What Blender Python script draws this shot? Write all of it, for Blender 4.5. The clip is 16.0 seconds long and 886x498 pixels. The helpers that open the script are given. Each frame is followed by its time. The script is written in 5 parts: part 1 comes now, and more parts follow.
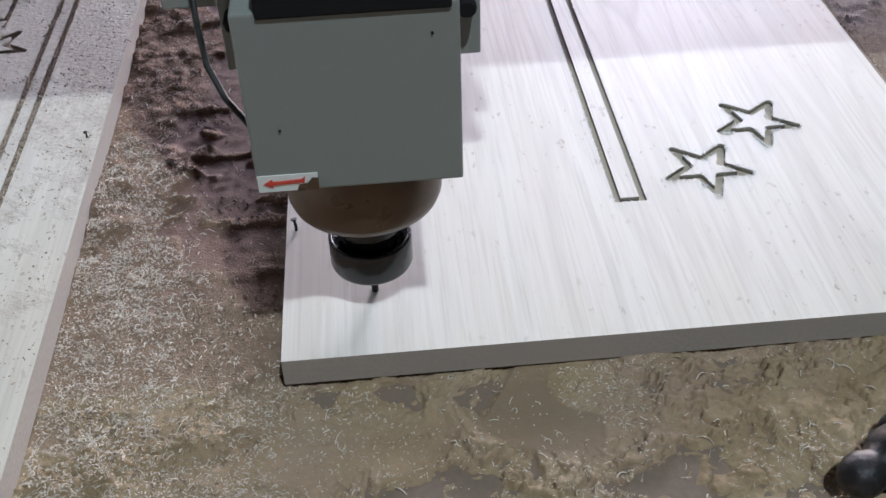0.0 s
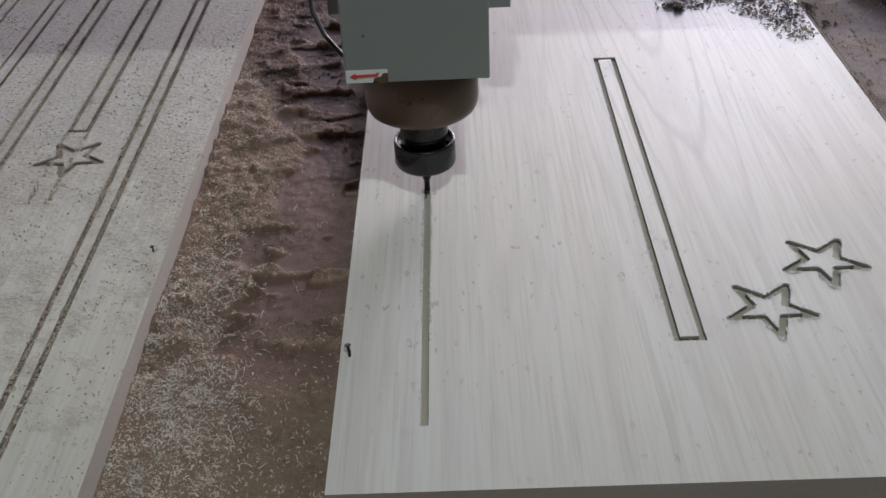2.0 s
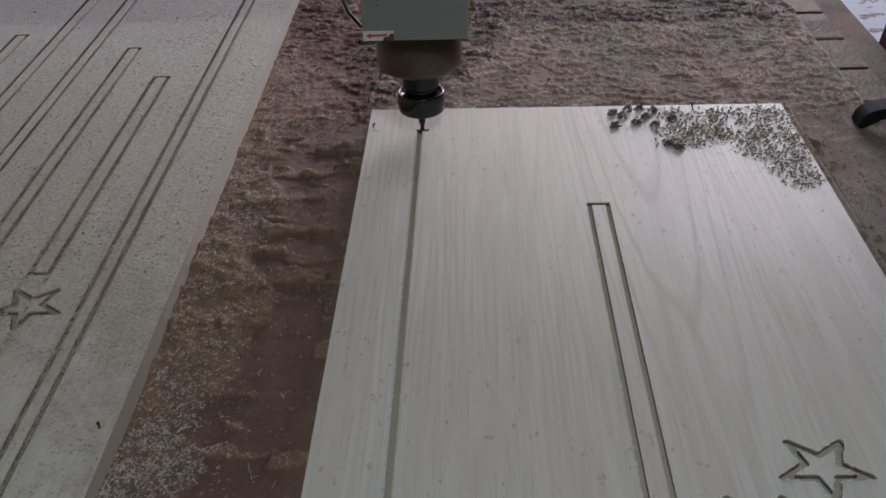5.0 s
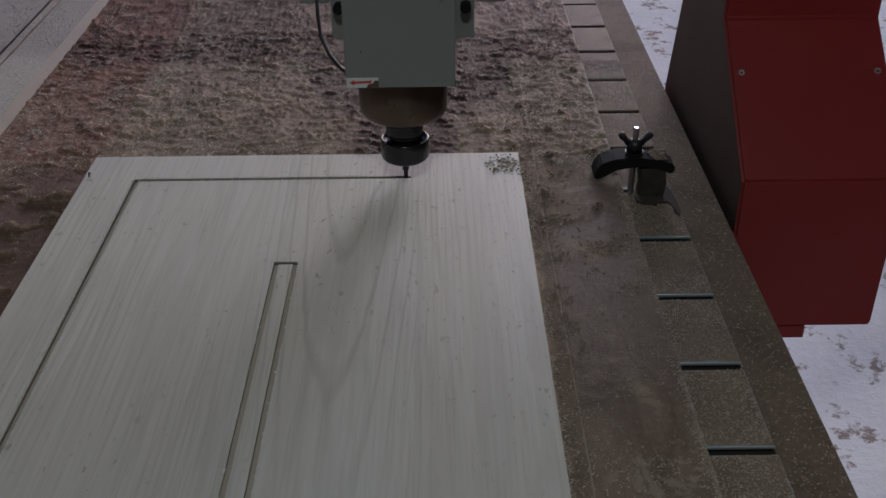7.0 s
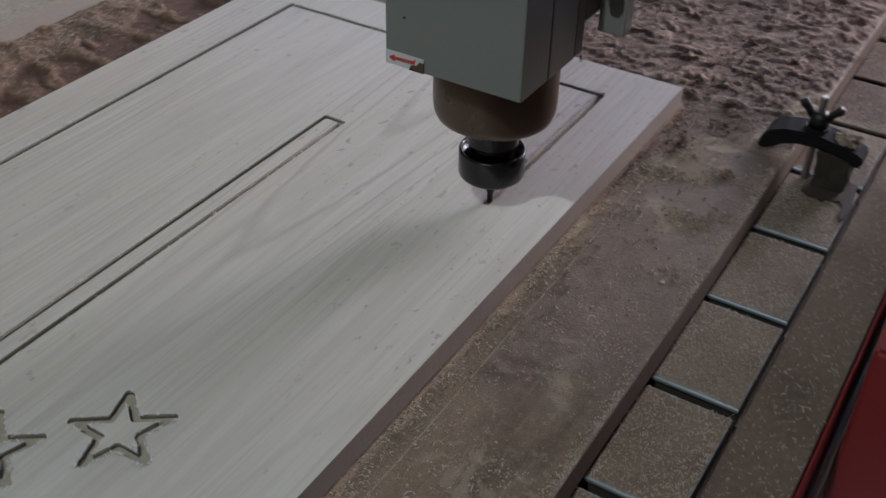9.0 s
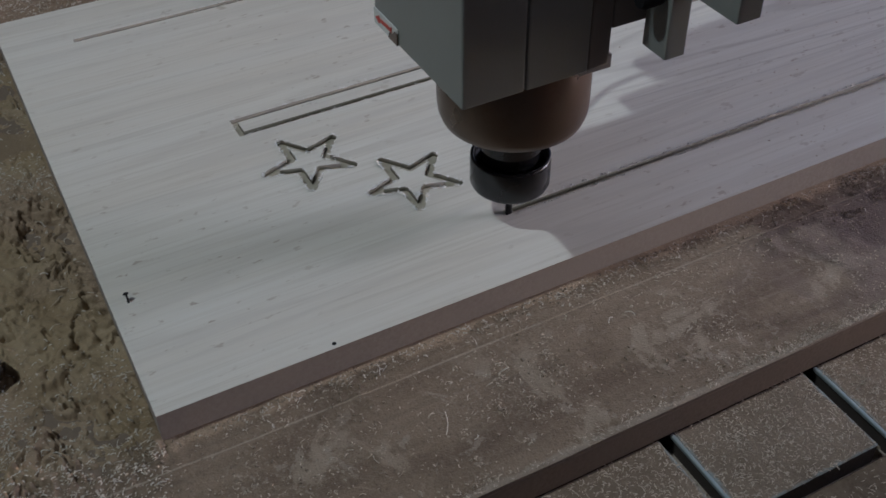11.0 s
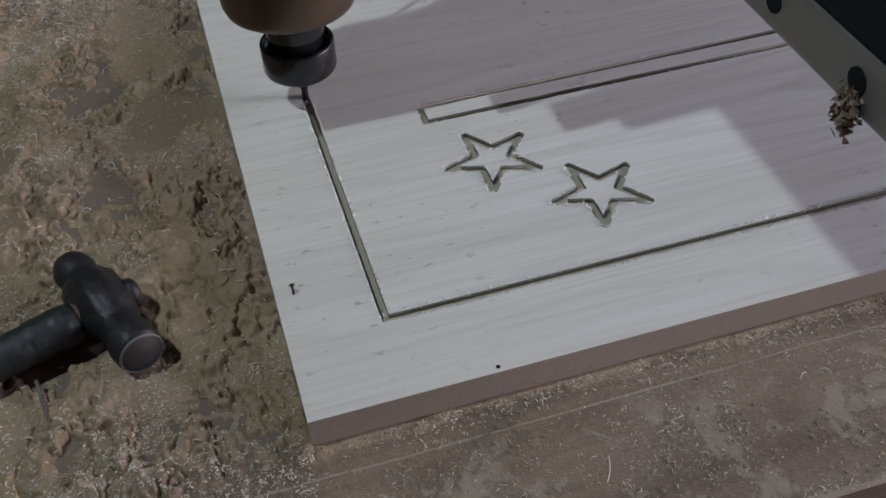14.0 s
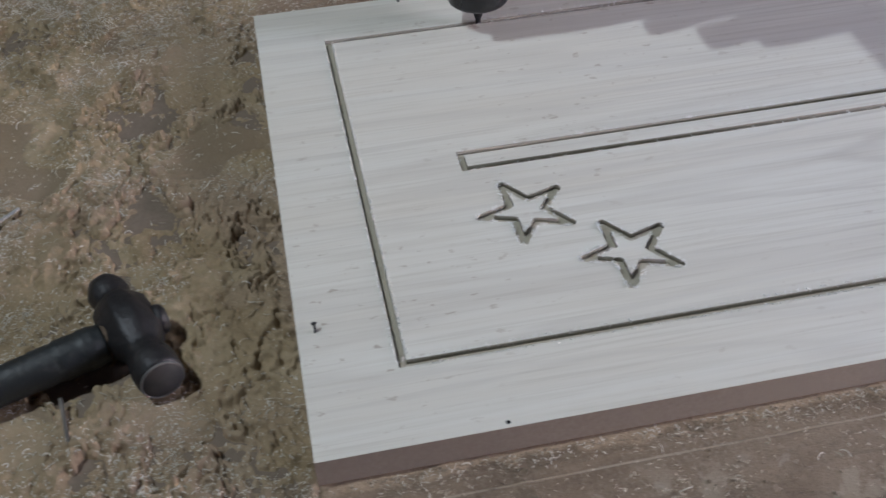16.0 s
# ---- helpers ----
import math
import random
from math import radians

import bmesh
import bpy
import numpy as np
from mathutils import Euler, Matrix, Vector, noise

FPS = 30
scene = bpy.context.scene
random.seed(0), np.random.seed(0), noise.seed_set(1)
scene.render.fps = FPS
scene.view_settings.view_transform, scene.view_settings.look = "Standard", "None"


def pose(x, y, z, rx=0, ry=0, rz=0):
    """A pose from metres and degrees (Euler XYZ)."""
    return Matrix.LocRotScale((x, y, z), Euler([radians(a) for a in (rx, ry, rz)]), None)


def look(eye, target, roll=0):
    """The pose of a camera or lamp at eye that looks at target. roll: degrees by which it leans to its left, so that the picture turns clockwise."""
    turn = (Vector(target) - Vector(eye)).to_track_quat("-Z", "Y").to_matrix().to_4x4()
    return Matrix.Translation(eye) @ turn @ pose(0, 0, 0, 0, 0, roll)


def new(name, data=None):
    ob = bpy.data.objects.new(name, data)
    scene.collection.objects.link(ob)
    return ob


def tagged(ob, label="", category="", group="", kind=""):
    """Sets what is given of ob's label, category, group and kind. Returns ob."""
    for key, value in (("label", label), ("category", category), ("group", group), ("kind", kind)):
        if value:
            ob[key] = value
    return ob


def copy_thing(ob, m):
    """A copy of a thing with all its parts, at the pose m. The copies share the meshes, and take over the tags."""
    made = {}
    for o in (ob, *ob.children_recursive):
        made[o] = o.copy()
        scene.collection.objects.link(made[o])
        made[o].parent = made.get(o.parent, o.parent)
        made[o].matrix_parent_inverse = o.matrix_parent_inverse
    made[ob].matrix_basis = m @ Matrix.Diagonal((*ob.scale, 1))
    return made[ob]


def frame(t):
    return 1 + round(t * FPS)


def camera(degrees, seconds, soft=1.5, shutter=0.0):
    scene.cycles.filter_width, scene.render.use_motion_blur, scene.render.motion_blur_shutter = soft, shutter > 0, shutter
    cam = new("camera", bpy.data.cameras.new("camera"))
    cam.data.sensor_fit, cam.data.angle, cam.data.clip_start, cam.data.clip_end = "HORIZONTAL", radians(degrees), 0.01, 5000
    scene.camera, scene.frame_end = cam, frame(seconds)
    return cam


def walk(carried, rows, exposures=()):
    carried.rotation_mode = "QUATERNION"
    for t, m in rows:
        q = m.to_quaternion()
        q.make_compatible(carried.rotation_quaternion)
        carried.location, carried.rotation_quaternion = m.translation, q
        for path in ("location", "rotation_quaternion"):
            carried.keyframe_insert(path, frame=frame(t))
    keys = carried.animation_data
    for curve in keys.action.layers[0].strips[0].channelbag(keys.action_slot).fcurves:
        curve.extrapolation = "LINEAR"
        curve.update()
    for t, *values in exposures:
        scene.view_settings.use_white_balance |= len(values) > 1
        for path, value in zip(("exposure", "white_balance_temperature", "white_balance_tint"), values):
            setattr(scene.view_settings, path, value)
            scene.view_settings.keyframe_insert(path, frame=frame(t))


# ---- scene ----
cam = camera(45.6, 16.0, shutter=0.25)
PATH = [
    (0, (0.0608, -0.3702, 0.3976), (0.1522, 1.1524, -0.8952), -2.24),
    (0.5, (0.0588, -0.3698, 0.3966), (0.1352, 1.165, -0.8832), -1.18),
    (1, (0.0748, -0.3618, 0.4096), (0.1152, 1.2274, -0.8028), -1.24),
    (1.5, (0.0698, -0.3562, 0.414), (0.0738, 1.2594, -0.7648), -1.94),
    (2, (0.0724, -0.3548, 0.4116), (0.0348, 1.2828, -0.7364), -2.88),
    (2.5, (0.0704, -0.3472, 0.4206), (0.0108, 1.3028, -0.7068), -3.24),
    (3, (0.075, -0.3392, 0.4332), (-0.0042, 1.3132, -0.6914), -3.54),
    (3.2, (0.0734, -0.3372, 0.4376), (-0.0142, 1.3148, -0.6864), -3.74),
    (5.5, (0.129, -0.24, 0.453), (0.099, 1.457, -0.605), -0.6),
    (6, (0.21, -0.219, 0.458), (0.229, 1.478, -0.6), -0.2),
    (6.5, (0.267, -0.217, 0.46), (0.29, 1.483, -0.594), -0.3),
    (7, (0.322, -0.217, 0.461), (0.327, 1.486, -0.588), -0.6),
    (7.5, (0.333, -0.22, 0.458), (0.329, 1.485, -0.588), -0.8),
    (8, (0.476, -0.189, 0.447), (0.221, 1.491, -0.608), -0.7),
    (8.5, (0.563, -0.157, 0.422), (0.025, 1.375, -0.746), -1.0),
    (9, (0.618, -0.049, 0.404), (-0.211, 1.323, -0.793), 1.3),
    (9.5, (0.705, -0.008, 0.4), (-0.495, 0.983, -0.856), -0.2),
    (9.7, (0.716, -0.008, 0.395), (-0.529, 0.906, -0.875), -0.7),
    (11.8, (0.7256, -0.0496, 0.3768), (-0.6212, 0.5398, -0.979), -0.32),
    (12, (0.7242, -0.0566, 0.3736), (-0.6284, 0.5, -0.9908), -0.28),
    (12.5, (0.7216, -0.0642, 0.3746), (-0.637, 0.4186, -1.0112), -0.32),
    (13, (0.72, -0.0602, 0.3782), (-0.6482, 0.3728, -1.0146), -1.0),
    (13.5, (0.678, -0.0456, 0.3752), (-0.7022, 0.374, -1.01), -1.8),
    (14, (0.681, -0.0106, 0.3854), (-0.7124, 0.3572, -1.0012), -3.16),
    (14.5, (0.6826, -0.0086, 0.3924), (-0.7358, 0.2748, -0.9882), -3.26),
    (15, (0.666, -0.0336, 0.3938), (-0.7668, 0.2332, -0.9752), -2.44),
    (15.5, (0.6672, -0.0376, 0.3952), (-0.78, 0.2206, -0.961), -2.4),
    (16, (0.6816, 0.0124, 0.394), (-0.779, 0.2622, -0.9494), -2.56),
]
LAMP_WATTS = 42.0
EXPOSURES = [(0.0, 0.90, 5540, 25), (1.5, 0.42, 5690, 24), (2.0, 0.28, 5750, 24), (3.0, 0.14, 5890, 25), (5.5, -0.28, 5840, 26), (6.0, -0.48, 5840, 26), (7.0, -0.56, 5840, 26), (8.0, -0.36, 5840, 24),
             (9.0, 0.08, 5840, 25), (9.5, 0.04, 5790, 26), (12.0, -0.14, 5540, 24), (12.5, 0.42, 5540, 24), (13.0, 0.57, 5540, 24), (13.5, 0.23, 5540, 25), (14.0, 0.06, 5540, 24), (14.5, 0.42, 5540, 24), (15.0, 0.57, 5540, 24), (15.5, 0.64, 5540, 24), (16.0, 0.48, 5590, 25)]
walk(cam, [(t, look(eye, target, roll)) for t, eye, target, roll in PATH], EXPOSURES)


# ---- world and light ----
world = bpy.data.worlds.new("winter_sky")
scene.world = world
world.use_nodes = True
wn = world.node_tree.nodes
sky = wn.new("ShaderNodeTexSky")
sky.sky_type = "NISHITA"
sky.sun_disc = False
sky.sun_elevation = radians(17)
sky.sun_rotation = radians(17)
sky.air_density, sky.dust_density = 1.0, 2.0
world.node_tree.links.new(sky.outputs[0], wn["Background"].inputs[0])
wn["Background"].inputs[1].default_value = 0.15

sun = new("sun", bpy.data.lights.new("sun", "SUN"))
sun.data.energy, sun.data.angle, sun.data.color = 0.55, radians(10), (0.93, 0.96, 1.0)
sun.matrix_world = look((1.75, 6.0, 1.83), (0.29, 1.2, 0.3))

lamp = new("work_lamp", bpy.data.lights.new("work_lamp", "SPOT"))
lamp.data.energy, lamp.data.shadow_soft_size, lamp.data.color = LAMP_WATTS, 0.028, (0.885, 1.0, 0.845)
lamp.data.spot_size, lamp.data.spot_blend = radians(125), 1.0
lamp.matrix_world = look((0.31, -0.72, 1.64), (0.20, 0.20, 0.0))

# Small area lamp added over the table, standing in for daylight from behind.
day_lamp = new("daylight_stand_in", bpy.data.lights.new("daylight_stand_in", "AREA"))
day_lamp.data.shape, day_lamp.data.size, day_lamp.data.size_y = "RECTANGLE", 0.46, 0.30
day_lamp.data.energy, day_lamp.data.color = 4.3, (0.82, 0.88, 1.0)
day_lamp.matrix_world = look((0.71, 1.78, 0.44), (0.30, 0.42, 0.02))


# ---- materials ----
class Mat:
    """A node material under construction."""

    def __init__(self, name, rough=0.6, metal=0.0):
        self.m = bpy.data.materials.new(name)
        self.m.use_nodes = True
        self.t = self.m.node_tree
        self.b = self.t.nodes["Principled BSDF"]
        self.b.inputs["Roughness"].default_value = rough
        self.b.inputs["Metallic"].default_value = metal
        self.co = self.t.nodes.new("ShaderNodeTexCoord").outputs["Object"]

    def node(self, kind, **values):
        n = self.t.nodes.new(kind)
        for k, v in values.items():
            n.inputs[k].default_value = v
        return n

    def link(self, a, b):
        self.t.links.new(a, b)

    def stretched(self, sx, sy, sz):
        n = self.t.nodes.new("ShaderNodeMapping")
        n.inputs["Scale"].default_value = (sx, sy, sz)
        self.link(self.co, n.inputs["Vector"])
        return n.outputs[0]

    def noise(self, scale, detail=4.0, rough=0.55, vec=None, dist=0.0):
        n = self.node("ShaderNodeTexNoise", Scale=scale, Detail=detail, Roughness=rough, Distortion=dist)
        self.link(vec or self.co, n.inputs["Vector"])
        return n.outputs["Fac"]

    def ramp(self, fac, stops, smooth=False):
        n = self.t.nodes.new("ShaderNodeValToRGB")
        e = n.color_ramp.elements
        while len(e) < len(stops):
            e.new(0.5)
        for el, (p, c) in zip(e, stops):
            el.position = p
            el.color = (*c, 1) if len(c) == 3 else c
        self.link(fac, n.inputs["Fac"])
        return n.outputs["Color"]

    def mix(self, fac, a, b, blend="MIX"):
        n = self.t.nodes.new("ShaderNodeMix")
        n.data_type, n.blend_type = "RGBA", blend
        for sock, v in ((n.inputs["Factor"], fac), (n.inputs[6], a), (n.inputs[7], b)):
            if isinstance(v, (int, float)):
                sock.default_value = v
            elif isinstance(v, tuple):
                sock.default_value = (*v, 1)
            else:
                self.link(v, sock)
        return n.outputs[2]

    def math(self, op, a, b=0.0):
        n = self.t.nodes.new("ShaderNodeMath")
        n.operation = op
        for i, v in enumerate((a, b)):
            if isinstance(v, (int, float)):
                n.inputs[i].default_value = v
            else:
                self.link(v, n.inputs[i])
        return n.outputs[0]

    def color(self, c):
        if isinstance(c, tuple):
            self.b.inputs["Base Color"].default_value = (*c, 1)
        else:
            self.link(c, self.b.inputs["Base Color"])
        return self

    def rough(self, r):
        self.link(r, self.b.inputs["Roughness"])
        return self

    def bump(self, height, strength=0.4, distance=0.001):
        n = self.node("ShaderNodeBump", Strength=strength, Distance=distance)
        self.link(height, n.inputs["Height"])
        self.link(n.outputs[0], self.b.inputs["Normal"])
        return self


def veneer(name, dusty=0.0, place="", tone=(1, 1, 1)):
    """Pale bleached oak veneer, its grain along y, with pores and broad figure; dusty: how much sawdust lies on it."""
    m = Mat(name, 0.54)
    m.b.inputs["Specular IOR Level"].default_value = 0.36
    if place:
        at = m.t.nodes.new("ShaderNodeAttribute")
        at.attribute_name = place
        m.co = at.outputs["Vector"]
    pores = m.noise(1.0, 4.0, 0.6, m.stretched(560, 11, 90), 0.25)
    fine = m.noise(1.0, 5.0, 0.6, m.stretched(330, 9, 60), 0.3)
    broad = m.noise(1.0, 3.0, 0.5, m.stretched(20, 1.5, 10), 1.4)
    band = m.noise(1.0, 2.0, 0.5, m.stretched(45, 1.0, 10), 0.5)
    blot = m.noise(6.0, 3.0)
    wave = m.node("ShaderNodeTexWave", Scale=1.0, Distortion=17.0, Detail=3.0)
    wave.inputs["Detail Scale"].default_value = 0.6
    m.link(m.stretched(52, 2.6, 5), wave.inputs["Vector"])
    flame = m.math("MULTIPLY", m.ramp(wave.outputs["Fac"], [(0.02, (0.55, 0.55, 0.55)), (0.36, (0, 0, 0))]), m.ramp(m.noise(1.0, 2.0, 0.5, m.stretched(7, 2.6, 5)), [(0.47, (0.06, 0.06, 0.06)), (0.64, (1, 1, 1))]))
    along = m.t.nodes.new("ShaderNodeSeparateXYZ")
    m.link(m.co, along.inputs[0])
    flame = m.math("MULTIPLY", flame, m.ramp(along.outputs[1], [(0.14, (0.12, 0.12, 0.12)), (0.36, (1, 1, 1))]))
    c = m.ramp(fine, [(0.27, (0.580, 0.575, 0.530)), (0.48, (0.650, 0.648, 0.612)), (0.72, (0.682, 0.686, 0.658))])
    c = m.mix(m.ramp(band, [(0.35, (0.35, 0.35, 0.35)), (0.6, (0, 0, 0))]), c, (0.60, 0.565, 0.50))
    c = m.mix(m.ramp(broad, [(0.43, (0, 0, 0)), (0.49, (0.5, 0.5, 0.5)), (0.56, (0, 0, 0))]), c, (0.54, 0.53, 0.50))
    c = m.mix(flame, c, (0.455, 0.435, 0.39))
    off = m.math("SUBTRACT", along.outputs[0], 0.246)
    arch = m.math("SUBTRACT", along.outputs[1], m.math("MULTIPLY", m.math("MULTIPLY", off, off), 190.0))
    arch = m.math("ADD", arch, m.math("MULTIPLY", m.noise(1.0, 4.0, 0.6, m.stretched(40, 7, 20), 0.4), 0.11))
    ring = m.math("FRACT", m.math("DIVIDE", arch, 0.185))
    ring = m.ramp(ring, [(0.0, (0.62, 0.62, 0.62)), (0.05, (0.75, 0.75, 0.75)), (0.17, (0.0, 0.0, 0.0)), (0.93, (0, 0, 0)), (1.0, (0.62, 0.62, 0.62))])
    beside = m.ramp(m.math("ABSOLUTE", off), [(0.045, (1, 1, 1)), (0.085, (0, 0, 0))])
    upper = m.ramp(along.outputs[1], [(0.20, (0.10, 0.10, 0.10)), (0.42, (1.0, 1.0, 1.0))])
    c = m.mix(m.math("MULTIPLY", ring, m.math("MULTIPLY", beside, upper)), c, (0.44, 0.425, 0.395))
    c = m.mix(m.ramp(pores, [(0.53, (0, 0, 0)), (0.66, (0.30, 0.30, 0.30))]), c, (0.42, 0.395, 0.345))
    c = m.mix(m.ramp(blot, [(0.4, (0, 0, 0)), (0.75, (0.30, 0.30, 0.30))]), c, (0.64, 0.62, 0.555))
    speck = m.noise(1.0, 3.0, 0.6, m.stretched(190, 85, 100))
    some = m.noise(5.0, 2.0)
    c = m.mix(m.math("MULTIPLY", m.ramp(speck, [(0.64, (0, 0, 0)), (0.68, (0.62, 0.62, 0.62))]), m.ramp(some, [(0.4, (0, 0, 0)), (0.6, (1, 1, 1))])), c, (0.31, 0.255, 0.20))
    c = m.mix(1.0, c, tuple(a * b for a, b in zip(tone, (1.0, 0.99, 0.955))), "MULTIPLY")
    if dusty:
        d = m.math("MULTIPLY", m.noise(11.0, 6.0, 0.7), m.noise(45.0, 5.0, 0.75))
        sep = m.t.nodes.new("ShaderNodeSeparateXYZ")
        m.link(m.co, sep.inputs[0])
        d = m.math("ADD", d, m.math("MINIMUM", m.math("MULTIPLY", m.math("SUBTRACT", sep.outputs[1], 0.17), 0.55), 0.165))
        d = m.ramp(d, [(0.23, (0, 0, 0)), (0.37, (dusty, dusty, dusty))])
        c = m.mix(d, c, m.ramp(m.noise(320.0, 2.0), [(0.3, (0.31, 0.275, 0.215)), (0.75, (0.54, 0.50, 0.42))]))
        m.bump(m.math("MULTIPLY", m.noise(330.0, 3.0), d), 0.5, 0.002)
    else:
        m.bump(m.mix(0.5, pores, fine), 0.22, 0.0006)
    return m.color(c).m


def mdf(name, a, b):
    m = Mat(name, 0.85)
    n = m.noise(420.0, 3.0, 0.7)
    w = m.noise(12.0, 3.0)
    c = m.mix(m.ramp(w, [(0.3, (0, 0, 0)), (0.7, (1, 1, 1))]), m.ramp(n, [(0.3, a), (0.7, b)]), tuple(0.86 * v for v in b))
    return m.color(c).bump(n, 0.35, 0.0006).m


def sawdust(name, dark, mid, light, scale=1.0, loose=False):
    """Packed sawdust: broad damp patches, crumbs, pale fibres; loose: where the mesh says how much loose dust lies on the packed crust."""
    m = Mat(name, 0.92)
    broad = m.noise(9.0 * scale, 5.0, 0.6, dist=0.6)
    crumb = m.noise(150.0 * scale, 5.0, 0.7)
    grain = m.noise(900.0 * scale, 2.0, 0.6)
    c = m.ramp(broad, [(0.36, dark), (0.5, mid), (0.66, tuple(1.12 * v for v in mid))])
    if loose:
        at = m.t.nodes.new("ShaderNodeAttribute")
        at.attribute_name = "loose"
        f = m.math("ADD", at.outputs["Fac"], m.math("MULTIPLY", m.math("SUBTRACT", crumb, 0.5), 0.9))
        c = m.mix(m.ramp(f, [(0.30, (0, 0, 0)), (0.62, (1, 1, 1))]), m.mix(0.5, c, dark), m.mix(0.5, c, light))
        sw = m.t.nodes.new("ShaderNodeAttribute")
        sw.attribute_name = "swept"
        rough_part = m.math("SUBTRACT", 1.0, m.math("MULTIPLY", sw.outputs["Fac"], 0.72))
        speck = m.noise(620.0, 3.0, 0.65)
        pit = m.noise(260.0, 3.0, 0.7)
        c = m.mix(m.ramp(pit, [(0.25, (0.4, 0.4, 0.4)), (0.36, (0, 0, 0))]), c, tuple(0.55 * v for v in dark))
        c = m.mix(m.math("MULTIPLY", m.ramp(speck, [(0.60, (0, 0, 0)), (0.68, (0.9, 0.9, 0.9))]), m.ramp(f, [(0.25, (0.1, 0.1, 0.1)), (0.6, (1, 1, 1))])), c, tuple(1.7 * v for v in light))
    if loose:
        flat = m.noise(1.0, 5.0, 0.6, m.stretched(34, 9, 20), 0.8)
        smear = m.noise(1.0, 4.0, 0.6, m.stretched(160, 10, 20), 0.4)
        s = m.ramp(flat, [(0.36, (0.150, 0.106, 0.072)), (0.52, (0.205, 0.150, 0.103)), (0.66, (0.262, 0.198, 0.139))])
        spots = m.noise(520.0, 3.0, 0.7)
        where = m.noise(16.0, 4.0, 0.6)
        s = m.mix(m.math("MULTIPLY", m.ramp(spots, [(0.56, (0, 0, 0)), (0.66, (0.8, 0.8, 0.8))]), m.ramp(where, [(0.42, (0.12, 0.12, 0.12)), (0.60, (1, 1, 1))])), s, (0.36, 0.31, 0.25))
        s = m.mix(m.ramp(spots, [(0.30, (0.7, 0.7, 0.7)), (0.44, (0, 0, 0))]), s, (0.080, 0.060, 0.047))
        mott = m.noise(190.0, 4.0, 0.65)
        s = m.mix(m.ramp(mott, [(0.52, (0, 0, 0)), (0.68, (0.55, 0.55, 0.55))]), s, (0.270, 0.215, 0.158))
        s = m.mix(m.ramp(smear, [(0.58, (0, 0, 0)), (0.78, (0.55, 0.55, 0.55))]), s, (0.30, 0.245, 0.19))
        s = m.mix(m.ramp(smear, [(0.24, (0.5, 0.5, 0.5)), (0.40, (0, 0, 0))]), s, (0.085, 0.058, 0.042))
        s = m.mix(m.ramp(grain, [(0.70, (0, 0, 0)), (0.78, (0.5, 0.5, 0.5))]), s, (0.42, 0.36, 0.29))
        place = m.t.nodes.new("ShaderNodeSeparateXYZ")
        m.link(m.co, place.inputs[0])
        film = m.ramp(m.noise(21.0, 8.0, 0.66, dist=0.6), [(0.560, (0, 0, 0)), (0.578, (0.5, 0.5, 0.5)), (0.62, (0.75, 0.75, 0.75))])
        film = m.math("MULTIPLY", film, m.ramp(place.outputs[0], [(0.412, (0, 0, 0)), (0.430, (1, 1, 1))]))
        s = m.mix(film, s, (0.340, 0.278, 0.208))
        bits = m.ramp(m.noise(70.0, 6.0, 0.7, dist=0.5), [(0.585, (0, 0, 0)), (0.61, (0.55, 0.55, 0.55))])
        s = m.mix(m.math("MULTIPLY", bits, m.ramp(place.outputs[0], [(0.412, (0, 0, 0)), (0.430, (1, 1, 1))])), s, (0.350, 0.300, 0.240))
        hem = m.math("ADD", m.math("SUBTRACT", place.outputs[0], 0.4135), m.math("MULTIPLY", m.math("SUBTRACT", m.noise(28.0, 3.0), 0.5), 0.0012))
        s = m.mix(m.ramp(m.math("MULTIPLY", m.math("ABSOLUTE", hem), 1000.0), [(0.35, (0.65, 0.65, 0.65)), (0.75, (0, 0, 0))]), s, (0.40, 0.345, 0.27))
        rim = m.math("ADD", m.math("MULTIPLY", m.math("SUBTRACT", place.outputs[0], 0.4855), 260.0), m.math("MULTIPLY", m.math("SUBTRACT", m.noise(95.0, 5.0, 0.7), 0.5), 2.6))
        s = m.mix(m.ramp(rim, [(0.25, (0, 0, 0)), (0.7, (0.6, 0.6, 0.6))]), s, (0.37, 0.315, 0.25))
        s = m.mix(m.ramp(m.math("ADD", m.math("MULTIPLY", place.outputs[0], -20.0), m.math("MULTIPLY", broad, 0.6)), [(0.2, (0, 0, 0)), (0.6, (1, 1, 1))]), s, m.mix(1.0, s, (1.10, 0.92, 0.91), "MULTIPLY"))
    c = m.mix(m.ramp(crumb, [(0.42, (0, 0, 0)), (0.72, (0.45, 0.45, 0.45))]), c, light)
    c = m.mix(m.ramp(crumb, [(0.28, (0.4, 0.4, 0.4)), (0.4, (0, 0, 0))]), c, tuple(0.7 * v for v in dark))
    c = m.mix(m.ramp(grain, [(0.66, (0, 0, 0)), (0.74, (0.6, 0.6, 0.6))]), c, tuple(min(0.8, 1.6 * v) for v in light))
    h = m.mix(0.4, crumb, grain)
    if loose:
        cl = m.t.nodes.new("ShaderNodeAttribute")
        cl.attribute_name = "clay"
        damp = m.t.nodes.new("ShaderNodeAttribute")
        damp.attribute_name = "damp"
        k = m.ramp(m.noise(17.0, 4.0, 0.55, dist=0.6), [(0.32, (0.262, 0.190, 0.107)), (0.50, (0.322, 0.242, 0.142)), (0.68, (0.360, 0.280, 0.176))])
        k = m.mix(m.ramp(m.noise(8.0, 4.0, 0.6), [(0.50, (0, 0, 0)), (0.66, (0.45, 0.45, 0.45))]), k, (0.300, 0.207, 0.155))
        k = m.mix(m.ramp(m.noise(240.0, 5.0, 0.7), [(0.30, (0.35, 0.35, 0.35)), (0.46, (0, 0, 0))]), k, (0.160, 0.120, 0.078))
